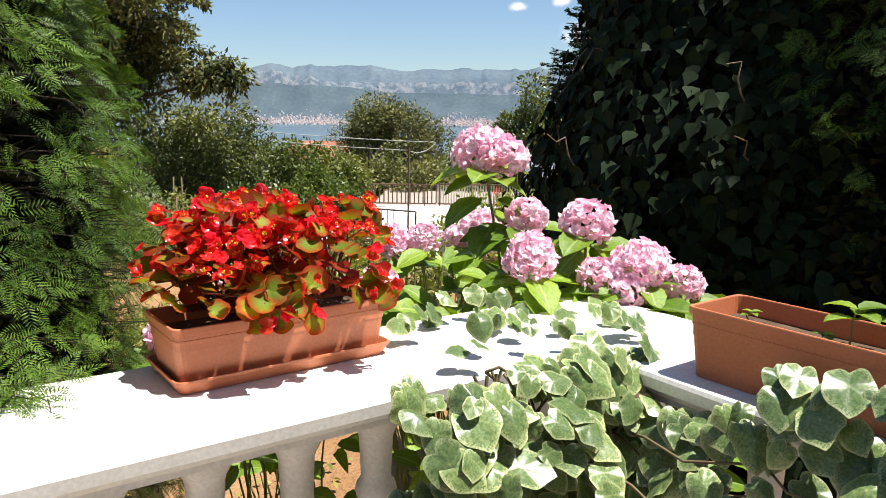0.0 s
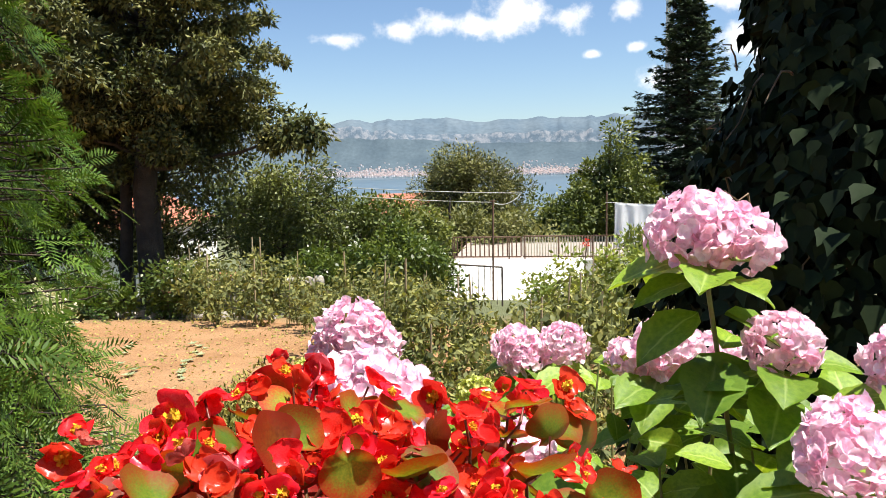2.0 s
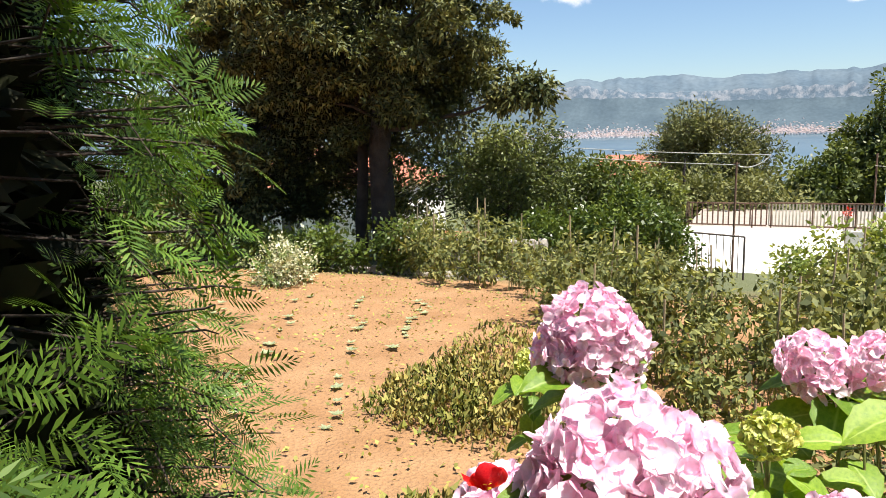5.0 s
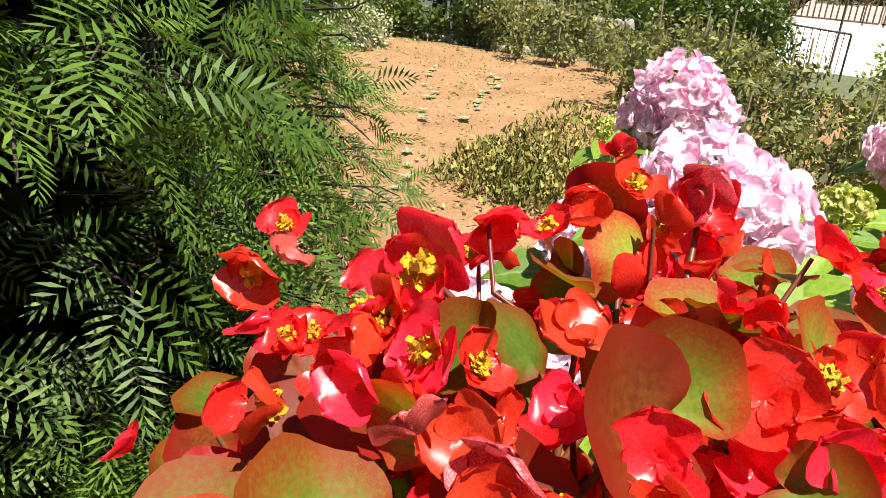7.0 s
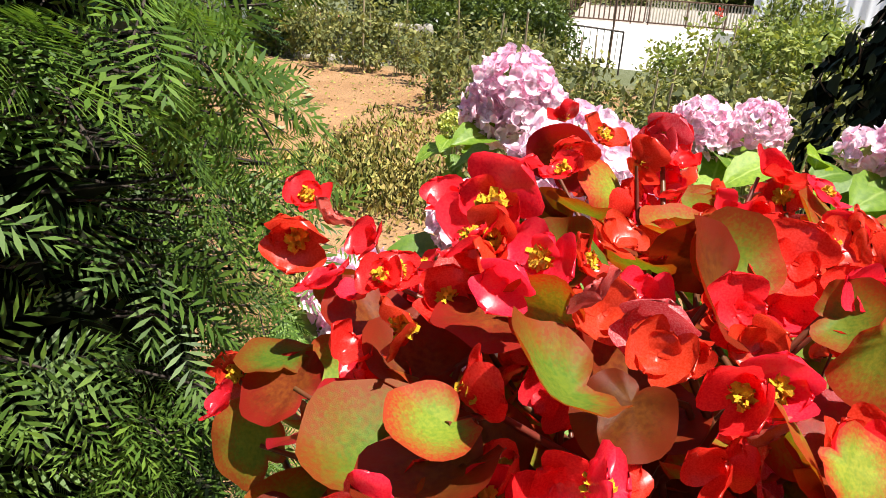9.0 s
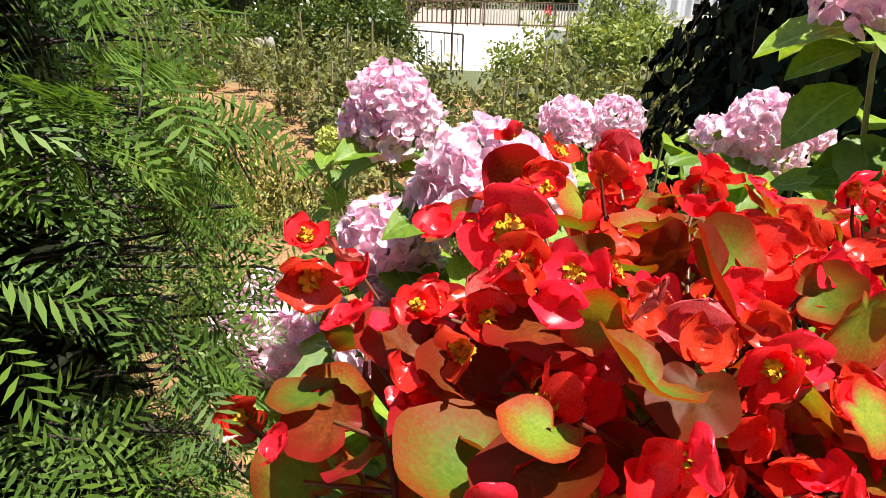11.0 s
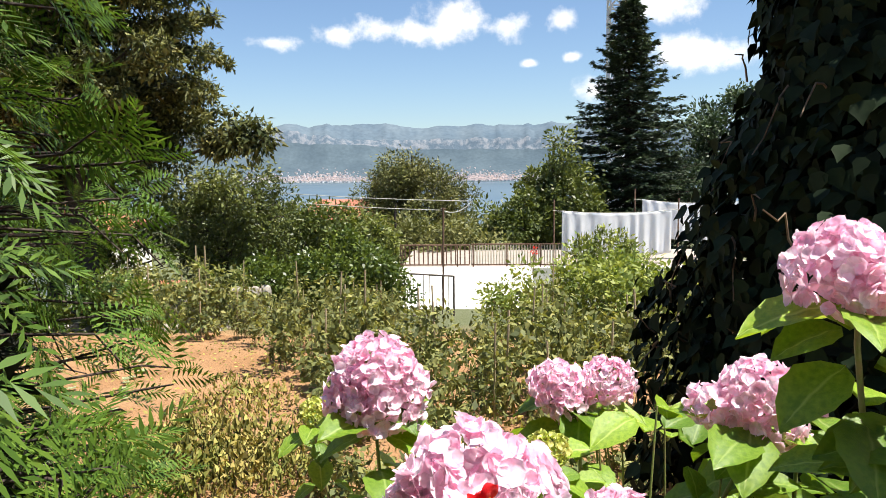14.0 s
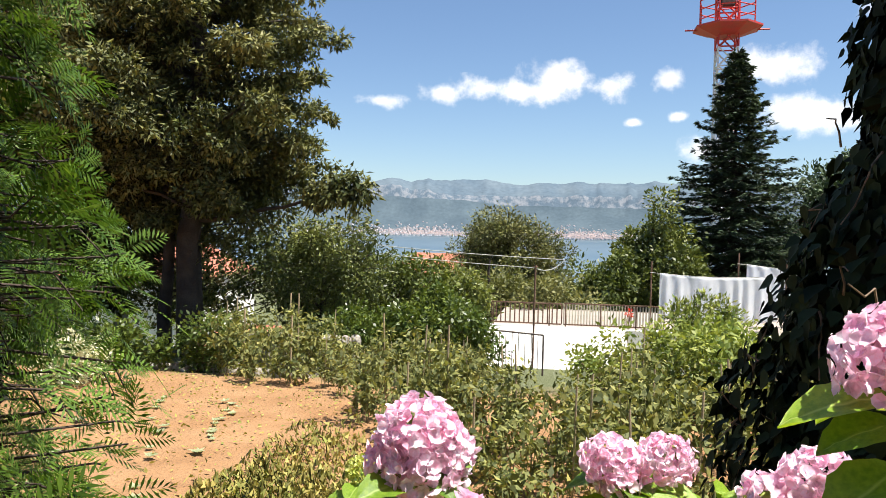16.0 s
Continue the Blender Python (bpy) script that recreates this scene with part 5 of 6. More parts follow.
def spruce(label, base, h, half, seed):
    """Whorls of flat, slightly drooping branches, each with side twigs."""
    rng = np.random.default_rng(seed)
    ob = thing("spruce_tree", label, "tree")
    b = np.array((*base, float(land(*base)) - 0.1))
    link("trunk", mesh_of("trunk", *tube(bend(b, b + (0, 0, h), 8), 0.26, 0.02, 9), smooth=True), BARK, ob)
    pl, wy, up, sz, limbs = [], [], [], [], []
    z, turn = 1.2, 0.0
    while z < h - 0.15:
        k = z / h
        reach = half * (1 - k) ** 0.9 + 0.10
        count = int(8 + 7 * (1 - k))
        turn += 1.1
        for i in range(count + 4):
            inner = i >= count
            a = turn + 6.283 * i / count + rng.normal() * 0.2
            L = reach * (rng.uniform(0.3, 0.5) if inner else rng.uniform(0.6, 1.12))
            d = np.array((math.cos(a), math.sin(a), 0.0))
            s = b + (0, 0, z + rng.normal() * (0.2 if inner else 0.12))
            e = s + d * L + (0, 0, L * (rng.uniform(-0.16, 0.0) if k < 0.75 else rng.uniform(0.0, 0.35)))
            sag = -0.09 * L
            limbs.append(tube(bend(s, e, 4, sag, 0, rng), 0.03, 0.006, 4))
            side = np.cross(d, (0, 0, 1.0))
            # side twigs in a flat fan, each with its needles
            m = int(5 + 8 * L)
            t0 = np.repeat(rng.uniform(0.18, 1.0, m), 7)
            sgn = np.repeat(rng.choice([-1.0, 1.0], m), 7)
            q = rng.random(m * 7)
            w = (0.55 * (1 - t0) + 0.14) * L * 0.55
            p = s + (e - s) * t0[:, None] + (side * 0.8)[None] * (sgn * q * w)[:, None] + d[None] * (0.55 * q * w)[:, None]
            p[:, 2] += sag * 4 * t0 * (1 - t0) - 0.16 * q * w + rng.normal(size=m * 7) * 0.025
            pl.append(p)
            wy.append(d * 0.7 + side * (sgn * 0.8)[:, None] + rng.normal(size=(m * 7, 3)) * (0.35, 0.35, 0.2))
            up.append(np.array((0, 0, 1.0)) + rng.normal(size=(m * 7, 3)) * 0.3)
            sz.append(rng.uniform(0.18, 0.36, m * 7))
        z += 0.22 + 0.20 * (1 - k)
    v, f = scatter(STRAND_V, LEAF_F, np.concatenate(pl), np.concatenate(wy), np.concatenate(up), np.concatenate(sz))
    link("crown", mesh_of("crown", v, np.asarray(f)), SPRUCE, ob, "dark blue-green needled branches")
    tagged(link("branch", mesh_of("branch", *join(*limbs)), BARK, ob), kind="stuff")


spruce("tall dark conical spruce below a red mast", (7.95, 40.0), 16.9, 6.6, 91)


def mast(base, platform_z):
    ob = thing("antenna_mast", "red and white lattice mast with a round railed platform", "mast")
    x, y = base
    zb = float(land(x, y)) - 0.2
    w = 0.55

    def bars(name, segs, r, m, label=""):
        link(name, mesh_of(name, *join(*[tube(np.array([a, b], float), r, r, 6) for a, b in segs]), smooth=True), m, ob, label)
    legs = [(-w, -w), (w, -w), (w, w), (-w, w)]
    step = 1.1
    n = int((platform_z + 4.5 - zb) / step)
    for lo, hi, m, nm in ((0, n - 5, WHITEPAINT, "lower_lattice"), (n - 5, n + 1, REDPAINT, "upper_lattice")):
        segs = []
        for i in range(lo, hi):
            z = zb + i * step
            for k in range(4):
                a, b = legs[k], legs[(k + 1) % 4]
                segs += [((x + a[0], y + a[1], z), (x + a[0], y + a[1], z + step)), ((x + a[0], y + a[1], z), (x + b[0], y + b[1], z + step)),
                         ((x + b[0], y + b[1], z), (x + a[0], y + a[1], z + step)), ((x + a[0], y + a[1], z), (x + b[0], y + b[1], z))]
        bars(nm, segs, 0.045, m, "red painted lattice" if m is REDPAINT else "white painted lattice")
    bm = bmesh.new()
    for z0, z1, r0, r1 in ((platform_z, platform_z + 0.10, 1.95, 1.95), (platform_z - 0.45, platform_z, 0.7, 1.9)):
        bmesh.ops.create_cone(bm, cap_ends=True, segments=8, radius1=r0, radius2=r1, depth=z1 - z0, matrix=pose(x, y, (z0 + z1) / 2, 0, 0, 22.5))
    part("platform", bm, REDPAINT, ob, "red octagonal steel platform")
    segs = []
    R = 1.6
    for k in range(8):
        a, b = radians(45 * k + 10), radians(45 * k + 55)
        for h in (0.55, 1.1, 1.6):
            segs.append(((x + R * math.cos(a), y + R * math.sin(a), platform_z + h), (x + R * math.cos(b), y + R * math.sin(b), platform_z + h)))
        segs.append(((x + R * math.cos(a), y + R * math.sin(a), platform_z + 0.05), (x + R * math.cos(a), y + R * math.sin(a), platform_z + 1.6)))
    bars("railing", segs, 0.035, REDPAINT)
    bars("arm", [((x - 2.35, y, platform_z - 0.02), (x + 2.35, y, platform_z - 0.02))], 0.05, REDPAINT)
    bm = bmesh.new()
    box(bm, x - 0.5, x + 0.3, y - 0.6, y - 0.2, platform_z + 1.2, platform_z + 1.9, 0.08)
    part("equipment", bm, DARKIRON, ob, "dark equipment cabinet")


mast((8.65, 46.5), 13.55)

# ---- neighbour's terrace, railing, washing ----
WY = 24.0
bm = bmesh.new()
box(bm, -2.45, 9.0, WY, WY + 0.3, -4.0, -1.24, 0.02)
w1 = part("wall_terrace", bm, LIME)
tagged(w1, "whitewashed retaining wall of a lower terrace", "wall", kind="structure")
bm = bmesh.new()
box(bm, -2.45, 9.0, WY + 0.3, WY + 6.0, -4.0, -1.32)
tagged(part("pavement", bm, FLOORT), "paved deck of a lower neighbouring terrace", "terrace", kind="structure")


def railing(label, x0, x1, y, z0, h, barmat, frame_mat, step):
    ob = thing("railing", label, "railing")
    for z in (z0 + 0.06, z0 + h):
        bm = bmesh.new()
        box(bm, x0, x1, y - 0.02, y + 0.02, z - 0.02, z + 0.02, 0.004)
        part("rail", bm, frame_mat, ob)
    bm = bmesh.new()
    box(bm, -0.02, 0.02, -0.008, 0.008, 0.0, h - 0.08)
    me = bpy.data.meshes.new("bar")
    bm.to_mesh(me)
    bm.free()
    n = int((x1 - x0) / step)
    for i in range(n + 1):
        o = link("bar", me, barmat, ob)
        o.location = (x0 + i * (x1 - x0) / n, y, z0 + 0.07)
        if i % 12 == 0:
            bm = bmesh.new()
            box(bm, o.location.x + 0.035, o.location.x + 0.075, y - 0.02, y + 0.02, z0 - 0.02, z0 + h)
            part("post", bm, frame_mat, ob)
    return ob


railing("rust-brown iron railing with cream upright bars on the wall", -0.2, 2.75, WY + 0.14, -1.22, 0.70, BARPAINT, RUST, 0.085)
railing("thin rusty railing before dark shrubs", -2.4, -0.26, WY + 0.14, -1.22, 0.68, RUST, RUST, 0.14)
# low gate and stair wall before the terrace
ob = thing("garden_gate", "dark tubular iron gate with upright bars beside the wall", "gate")
GY = 18.2
for a, b in (((-2.3, GY, -0.58), (-0.63, GY, -0.68)), ((-0.63, GY, -0.68), (-0.63, GY, -2.0)), ((-2.3, GY, -0.58), (-2.3, GY, -1.9)), ((-2.3, GY, -1.55), (-0.63, GY, -1.65))):
    link("frame_tube", mesh_of("frame_tube", *tube(np.array([a, b]), 0.022, 0.022, 7), smooth=True), DARKIRON, ob)
for i in range(11):
    x = -2.2 + i * 0.145
    link("bar", mesh_of("bar", *tube(np.array([(x, GY, -0.59 - 0.06 * (i / 11)), (x, GY, -1.56)]), 0.009, 0.009, 5)), DARKIRON, ob)
# the wall's face is laid back so the high sun brightens it
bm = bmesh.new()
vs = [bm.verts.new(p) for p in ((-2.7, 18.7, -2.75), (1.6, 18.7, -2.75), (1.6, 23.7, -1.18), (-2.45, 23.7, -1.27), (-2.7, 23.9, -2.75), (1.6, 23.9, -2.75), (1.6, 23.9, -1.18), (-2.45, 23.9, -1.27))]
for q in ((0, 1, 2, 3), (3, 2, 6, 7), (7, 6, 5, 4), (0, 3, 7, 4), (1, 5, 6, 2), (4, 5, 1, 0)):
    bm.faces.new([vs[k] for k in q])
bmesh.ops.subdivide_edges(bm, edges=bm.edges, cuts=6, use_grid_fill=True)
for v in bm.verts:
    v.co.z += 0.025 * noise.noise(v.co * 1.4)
tagged(part("wall_garden", bm, LIME), "whitewashed garden wall beside the gate, face sloped to catch sun", "wall", kind="structure")
bm = bmesh.new()
for k in range(4):
    box(bm, -2.9 + 0.35 * k, -0.6 + 0.2 * k, 17.4 + 0.02 * k, 19.2 - 0.02 * k, -2.6 + 0.16 * k, -2.44 + 0.16 * k, 0.01)
tagged(part("garden_steps", bm, LIME), "white garden steps by the gate", "steps")

ob = thing("clothes_pole", "rusty iron pole carrying pale washing lines", "pole")
link("pole", mesh_of("pole", *tube(np.array([(-0.95, 20.3, -2.4), (-0.93, 20.3, 0.80)]), 0.028, 0.025, 8), smooth=True), RUST, ob)
link("crossbar", mesh_of("crossbar", *tube(np.array([(-1.0, 20.3, 0.76), (-0.86, 20.3, 0.76)]), 0.015, 0.015, 6)), RUST, ob)
for i, (z, e) in enumerate(((0.94, (-0.2, 20.5, 0.95)), (0.72, (-0.94, 20.3, 0.73)))):
    link("line", mesh_of("line", *tube(bend((-6.5, 22, z + 0.3), e, 14, -0.05), 0.010, 0.010, 5)), WIRE, ob, "pale washing line")
link("line", mesh_of("line", *tube(bend((-0.93, 20.3, 0.72), (-0.2, 20.5, 0.94), 10, -0.14), 0.012, 0.012, 5)), WIRE, ob, "pale slack cable")


def sheet(label, x0, x1, y, z0, z1, seed, drop=0.0, skew=0.18):
    rng = np.random.default_rng(seed)
    nx, nz = 70, 16
    v = []
    for j in range(nz + 1):
        s = j / nz
        for i in range(nx + 1):
            t = i / nx
            x = x0 + (x1 - x0) * t
            fold = 0.06 * s ** 0.5 * math.sin(t * 46 + 3 * math.sin(t * 9)) + 0.03 * s * math.sin(t * 101)
            v.append((x, y + skew * (x - x0) + fold, z1 + (z0 - z1) * s - drop * t - 0.10 * math.sin(math.pi * t) * (1 - 0.5 * s) + 0.05 * s * math.sin(t * 7)))
    f = [(j * (nx + 1) + i, j * (nx + 1) + i + 1, (j + 1) * (nx + 1) + i + 1, (j + 1) * (nx + 1) + i) for j in range(nz) for i in range(nx)]
    ob = thing("bed_sheet", label, "laundry", "washing on the line")
    c = link("cloth", mesh_of("cloth", v, f, smooth=True), CLOTH, ob)
    so = c.modifiers.new("thick", "SOLIDIFY")
    so.thickness = 0.004
    link("line", mesh_of("line", *tube(bend((x0 - 0.3, y - 0.3 * skew, z1 + 0.01), (x1 + 0.3, y + skew * (x1 - x0 + 0.3), z1 - drop + 0.01), 8, -0.10), 0.008, 0.008, 5)), WIRE, ob)
    for x in (x0 - 0.25, x1 + 0.25):
        link("pole", mesh_of("pole", *tube(np.array([(x, y + skew * (x - x0) + 0.05, -1.32), (x, y + skew * (x - x0) + 0.05, z1 + 0.35)]), 0.025, 0.025, 7), smooth=True), RUST, ob)


sheet("long white bed sheet hanging on the washing line", 2.68, 6.3, WY + 0.9, -0.98, 0.46, 5, 0.02)
sheet("white bed sheet on a second washing line", 5.6, 9.0, WY + 2.6, -0.6, 0.74, 6, 0.12)


# ---- houses beyond ----
def house(label, x, y, w, d, z0, h, wall, roof_h, seed):
    ob = thing("house", label, "house", "neighbouring houses")
    bm = bmesh.new()
    box(bm, x - w / 2, x + w / 2, y, y + d, z0, z0 + h)
    part("wall", bm, wall, ob)
    bm = bmesh.new()
    e = 0.35
    a = [(x - w / 2 - e, y - e), (x + w / 2 + e, y - e), (x + w / 2 + e, y + d + e), (x - w / 2 - e, y + d + e)]
    vs = [bm.verts.new((p, q, z0 + h + 0.004)) for p, q in a]
    t = [bm.verts.new((x - w / 2 + w * 0.22, y + d / 2, z0 + h + roof_h)), bm.verts.new((x + w / 2 - w * 0.22, y + d / 2, z0 + h + roof_h))]
    for q in ((vs[0], vs[1], t[1], t[0]), (vs[2], vs[3], t[0], t[1]), (vs[1], vs[2], t[1]), (vs[3], vs[0], t[0]), (vs[3], vs[2], vs[1], vs[0])):
        bm.faces.new(q)
    part("roof", bm, ROOF, ob, "red clay tile roof")
    for i in range(max(2, int(w / 2.4))):
        wx = x - w / 2 + (i + 0.5) * w / max(2, int(w / 2.4))
        bm = bmesh.new()
        box(bm, wx - 0.5, wx + 0.5, y - 0.03, y + 0.02, z0 + h * 0.45, z0 + h * 0.85, 0.01)
        win = part("window", bm, WHITEPAINT, ob)
        bm = bmesh.new()
        box(bm, wx - 0.42, wx + 0.42, y - 0.036, y - 0.032, z0 + h * 0.48, z0 + h * 0.82)
        part("pane", bm, GLASS, win)


house("cream house with a red tiled roof behind the cypress", -13.6, 30, 6, 6, -8.3, 4.1, PLASTER, 1.3, 1)
house("orange-walled house half hidden by trees above the bay", -11.2, 62, 7, 6, -12, 9.9, ORANGE, 1.6, 2)
house("pale house with a red roof glimpsed among the trunks", -24, 36, 10, 8, -7.5, 6.3, LIME, 2.2, 3)

# ---- garden ----


def tomato_mesh(seed, h, spread, count, size):
    rng = np.random.default_rng(seed)
    n = 16
    zs = rng.uniform(0.12, 1.0, n) * h
    cs = np.stack([rng.normal(size=n) * spread * 0.5, rng.normal(size=n) * spread * 0.5, zs], -1)
    return clumps(cs, rng.uniform(0.10, 0.2, n) * (0.6 + spread), count // n, rng, size, droop=0.35, shell=0.2, up=0.6)


def tomato_plant(k, label):
    rng = np.random.default_rng(100 + k)
    ob = thing("tomato_plant", label, "tomato plant", "staked garden plants")
    h = (0.85, 1.15, 1.35, 0.7, 1.0)[k]
    v, f = tomato_mesh(200 + k, h, 0.26 + 0.05 * (k % 3), 460, 0.105)
    link("foliage", mesh_of("foliage", v, f), TOMATO, ob)
    st = [tube(bend((rng.normal() * 0.05, rng.normal() * 0.05, -0.05), (rng.normal() * 0.12, rng.normal() * 0.12, h), 6, 0, 0.02, rng), 0.008, 0.003, 5) for _ in range(4)]
    link("stem", mesh_of("stem", *join(*st)), HSTEM, ob)
    if k % 2 == 0:
        link("stake", mesh_of("stake", *tube(np.array([(0.04, -0.05, -0.1), (0.04 + 0.08 * rng.normal(), -0.05, h * 1.22)]), 0.016, 0.014, 6)), STAKE, ob, "thin weathered wooden stake")
    return ob


PLANTS = [tomato_plant(k, lab) for k, lab in enumerate(("grey-green tomato plant tied to a wooden stake", "bushy grey-green tomato plant in the bed", "tall tomato plant tied to a wooden stake",
                                                        "low grey-green vegetable plant in the bed", "feathery vegetable plant tied to a wooden stake"))]


def edge_x(y):
    """The border between bare soil and the planted rows."""
    return np.interp(y, [4, 7, 9.5, 11, 13, 14.5, 16], [-0.6, -1.3, -2.0, -2.7, -3.7, -6.9, -7.4])


grng = np.random.default_rng(111)
spots = []
for y in np.arange(6.6, 16.6, 0.62):
    x = float(edge_x(y)) + 0.25
    while x < (3.4 if y < 15 else -1.0):
        spots.append((x + grng.normal() * 0.12, y + grng.normal() * 0.14))
        x += grng.uniform(0.55, 1.0)
first = [True] * 5
for x, y in spots:
    if y > 12.2 and -1.6 < x < 0.5:
        continue
    k = int(grng.choice([0, 1, 2, 3, 4], p=[0.2, 0.25, 0.15, 0.25, 0.15])) if y < 13 else int(grng.choice([1, 2, 4]))
    s = (0.72 if y < 9 else 0.85) * grng.uniform(0.8, 1.15) * (1.0 if y < 13 else (1.1 if x < -4.6 else 0.62))
    m = pose(x, y, float(land(x, y)) + 0.02, 0, 0, grng.uniform(0, 360)) @ Matrix.Diagonal((s, s, s, 1))
    if first[k]:
        PLANTS[k].matrix_world = m
        first[k] = False
    else:
        o = copy_thing(PLANTS[k], Matrix.Identity(4))
        o.matrix_basis = m


def bush(label, c, half, n, per, size, mat, seed, name="bush", droop=0.15, tv=LEAF_V, rad=(0.2, 0.4)):
    rng = np.random.default_rng(seed)
    ob = thing(name, label, "bush")
    cs = crown_points(n, c, half, rng)
    cs[:, 2] = np.maximum(cs[:, 2], float(land(c[0], c[1])) + 0.15)
    v, f = clumps(cs, rng.uniform(*rad, n), per, rng, size, tv=tv, droop=droop, shell=0.3)
    link("foliage", mesh_of("foliage", v, f), mat, ob)
    b = np.array((c[0], c[1], float(land(c[0], c[1])) - 0.05))
    st = [tube(bend(b + rng.normal(size=3) * (0.1, 0.1, 0), q, 5, 0, 0.03, rng), 0.02, 0.006, 5) for q in cs[:: max(1, n // 14)]]
    link("stem", mesh_of("stem", *join(*st)), TWIG, ob)
    return ob


bush("rounded glossy green bush at the garden's end", (-2.95, 17.3, -0.65), (1.15, 1.0, 0.95), 60, 190, 0.10, BUSHGREEN, 121)
bush("bright green bush beside the staked plants", (-4.7, 17.6, -0.95), (1.3, 0.9, 0.7), 50, 170, 0.10, BUSHGREEN, 122)
bush("sunlit yellow-green vine bush before the wall", (2.15, 13.6, -0.45), (1.6, 1.2, 0.68), 56, 130, 0.10, VINE, 123, name="vine_bush")
bush("sunlit leafy shrub before the white wall", (0.75, 14.8, -0.85), (0.8, 0.7, 0.5), 22, 120, 0.09, VINE, 124, name="vine_bush")
bush("pale narrow-leaved oleander before the sheet", (3.6, 22.6, -0.9), (0.9, 0.5, 1.0), 30, 110, 0.17, VINE, 125, name="oleander", droop=-0.8, tv=STRAND_V)
bush("small red-flowering plant hanging on the railing", (1.75, 24.05, -0.72), (0.10, 0.06, 0.10), 5, 14, 0.06, PETAL, 130, name="flowering_plant", rad=(0.05, 0.09))
bush("white-flowering shrub at the edge of the soil", (-8.6, 12.9, -0.85), (0.55, 0.5, 0.42), 26, 120, 0.075, WHITEBLOOM, 126, name="flowering_shrub")
bush("dark leafy shrub under the cypress", (-9.4, 14.8, -0.9), (1.6, 0.7, 0.5), 40, 120, 0.11, BUSHGREEN, 127)
bush("dark thicket behind the end of the garden", (-14.5, 16.2, -0.6), (3.0, 0.9, 0.9), 60, 150, 0.13, CYPRESS, 129)
bush("small leafy shrub at the soil's far edge", (-7.2, 15.2, -0.75), (0.5, 0.4, 0.55), 22, 120, 0.10, BUSHGREEN, 128)


def weed_patch(label, c, half, n, h, mat, seed, name="weed_patch"):
    rng = np.random.default_rng(seed)
    a, r = rng.uniform(0, 6.283, n), np.sqrt(rng.random(n)) * (1 + 0.15 * rng.normal(size=n))
    x, y = c[0] + half[0] * r * np.cos(a), c[1] + half[1] * r * np.sin(a)
    p = np.stack([x, y, land(x, y) + rng.random(n) ** 1.5 * h * (1.05 - 0.6 * r ** 2).clip(0.1)], -1)
    w = rng.normal(size=(n, 3)) * (0.5, 0.5, 0.3) + (0, 0, 0.9)
    v, f = scatter(STRAND_V, LEAF_F, p, w, rand_dirs(n, rng), rng.uniform(0.05, 0.13, n))
    ob = tagged(link(name, mesh_of(name, v, f), mat), label, "weeds", kind="stuff")
    return ob


weed_patch("yellow-green patch of weeds on the bare soil", (-2.55, 7.6), (0.95, 0.62), 3200, 0.5, WEED, 131)
weed_patch("low yellow-green weeds on the bare soil", (-1.75, 5.6), (0.65, 0.4), 1500, 0.22, WEED, 132)
weed_patch("dry stalky weeds at the edge of the rows", (-3.0, 9.6), (0.6, 0.9), 700, 0.35, WEED, 133)
weed_patch("sparse dry weeds over the garden bed", (-1.2, 8.2), (2.2, 1.6), 1500, 0.35, WEED, 134)


def litter(n, seed):
    """Scattered straw, clods and tiny weeds over the bare soil."""
    rng = np.random.default_rng(seed)
    y = rng.uniform(3.0, 14.5, n)
    x = rng.uniform(-9.5, 0.5, n)
    ok = x < edge_x(y) + 0.6
    x, y = x[ok], y[ok]
    p = np.stack([x, y, land(x, y) + 0.03], -1)
    w = rng.normal(size=(len(x), 3)) * (1, 1, 0.35) + (0, 0, 0.25)
    v, f = scatter(LEAF_V, LEAF_F, p, w, rand_dirs(len(x), rng) + (0, 0, 1), rng.uniform(0.03, 0.085, len(x)))
    tagged(link("dry_litter", mesh_of("dry_litter", v, f), WEED), "dry leaves and small weeds strewn on the soil", "litter", kind="stuff")


litter(5200, 141)


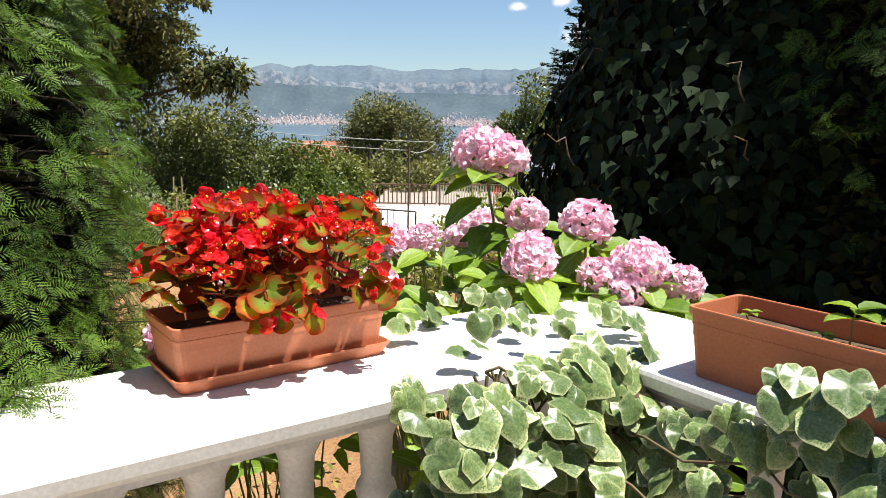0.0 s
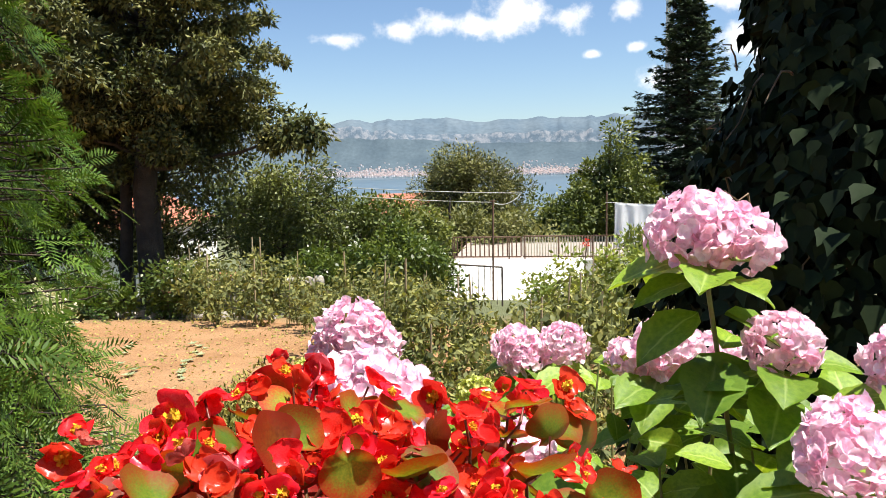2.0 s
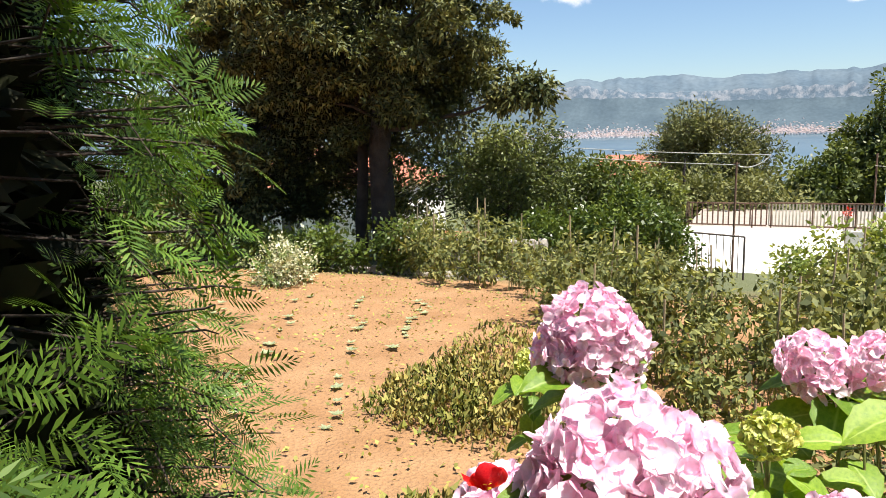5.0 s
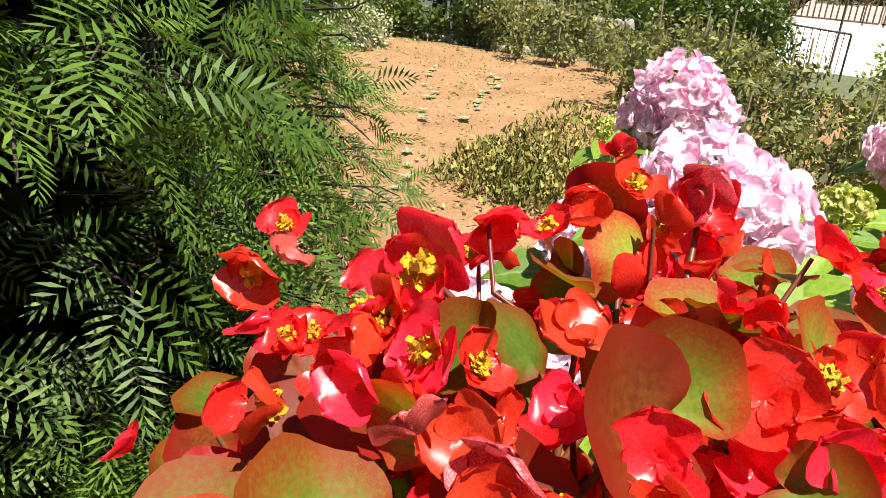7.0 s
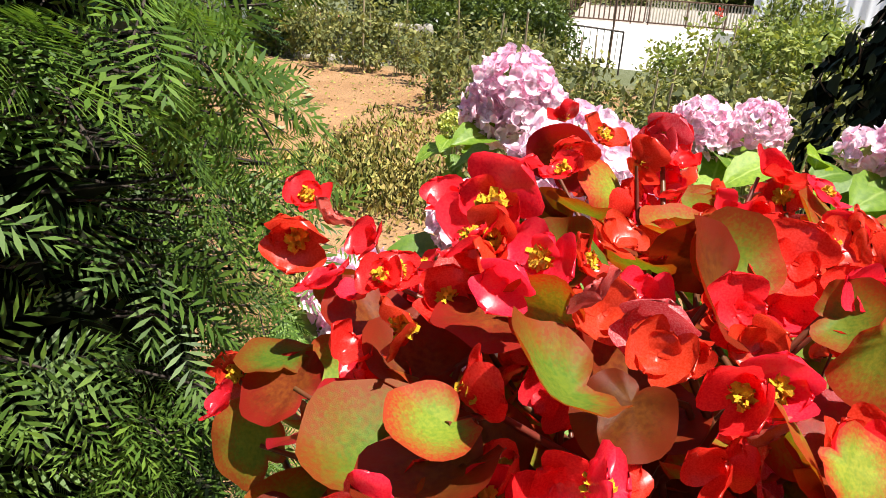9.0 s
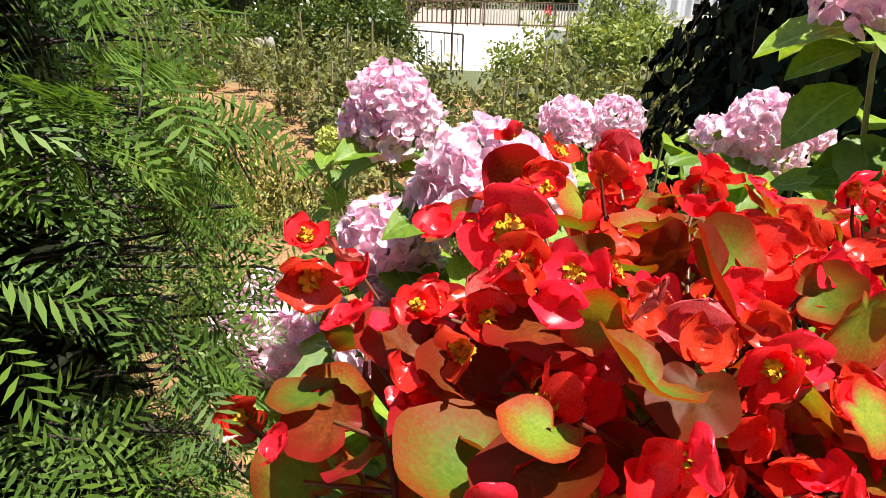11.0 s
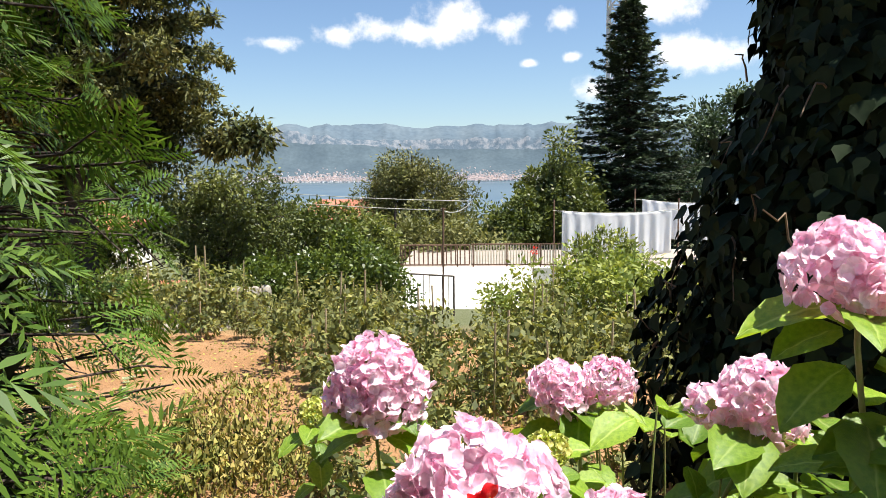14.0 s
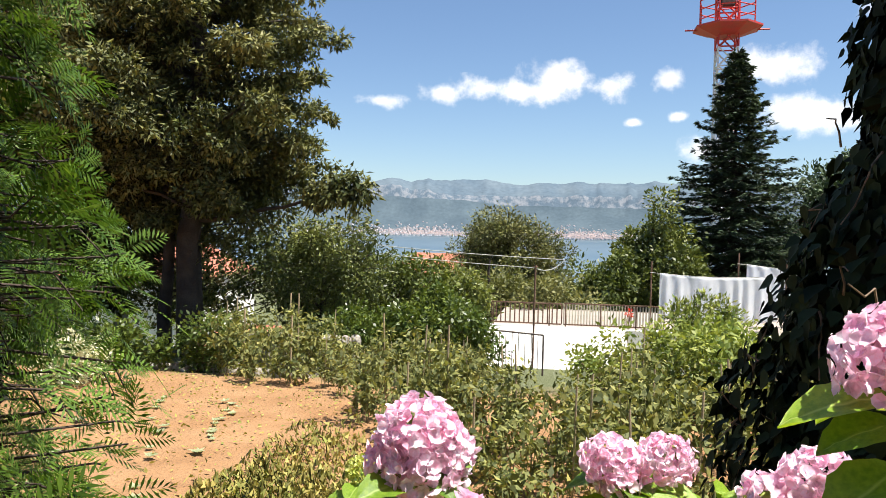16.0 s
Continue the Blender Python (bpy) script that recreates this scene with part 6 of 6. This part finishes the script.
def cabbage(k):
    rng = np.random.default_rng(150 + k)
    ob = thing("seedling", "small grey-green cabbage seedling in a garden row", "seedling", "seedlings in rows")
    n = 9
    a = np.arange(n) * 2.4
    w = np.stack([np.cos(a), np.sin(a), np.full(n, 0.55)], -1)
    v, f = scatter(LEAF_V, LEAF_F, np.zeros((n, 3)) + (0, 0, 0.03), w, np.tile((0, 0, 1.0), (n, 1)), rng.uniform(0.10, 0.19, n))
    link("leaves", mesh_of("leaves", v * (1.25, 1.25, 1), f), CABBAGE, ob)
    return ob


CAB = [cabbage(k) for k in range(3)]
used = [False] * 3
for row, (xa, ya, xb, yb) in enumerate(((-7.6, 12.4, -3.9, 5.2), (-6.6, 12.6, -3.1, 6.0), (-5.2, 12.2, -4.2, 9.2), (-8.4, 11.4, -4.8, 4.6))):
    for i in range(20):
        t = (i + 0.5) / 20
        if grng.random() < 0.35:
            continue
        x, y = xa + (xb - xa) * t + grng.normal() * 0.08, ya + (yb - ya) * t
        k = int(grng.integers(3))
        m = pose(x, y, float(land(x, y)), 0, 0, grng.uniform(0, 360)) @ Matrix.Scale(grng.uniform(0.32, 0.62), 4)
        o = CAB[k] if not used[k] else copy_thing(CAB[k], Matrix.Identity(4))
        used[k] = True
        o.matrix_basis = m

# stone edging and a low wall under the cypress
srng = np.random.default_rng(161)
edging = thing("stone_edging", "row of rough limestone edging at the soil's end", "edging")
bm = bmesh.new()
bmesh.ops.create_icosphere(bm, subdivisions=2, radius=1)
for v in bm.verts:
    v.co *= 1 + 0.25 * noise.noise(v.co * 1.7)
stone_me = bpy.data.meshes.new("stone")
bm.to_mesh(stone_me)
bm.free()
for i in range(26):
    o = link("stone", stone_me, STONE, edging)
    x = -9.8 + i * 0.2 + srng.normal() * 0.03
    o.location = (x, 15.1 + srng.normal() * 0.05, float(land(x, 15.1)) + 0.03)
    o.rotation_euler = srng.uniform(0, 6, 3)
    o.scale = (0.13, 0.10, srng.uniform(0.07, 0.11))
wallp = thing("stone_wall", "low pale rubble wall behind the tomato plants", "wall")
for i in range(60):
    o = link("stone", stone_me, STONE, wallp)
    r, c = divmod(i, 15)
    o.location = (-7.3 + c * 0.19 + 0.09 * (r % 2), 16.6 + srng.normal() * 0.03, -1.35 + 0.19 * r + srng.normal() * 0.02)
    o.rotation_euler = srng.uniform(0, 6, 3)
    o.scale = (0.14, 0.13, 0.12)
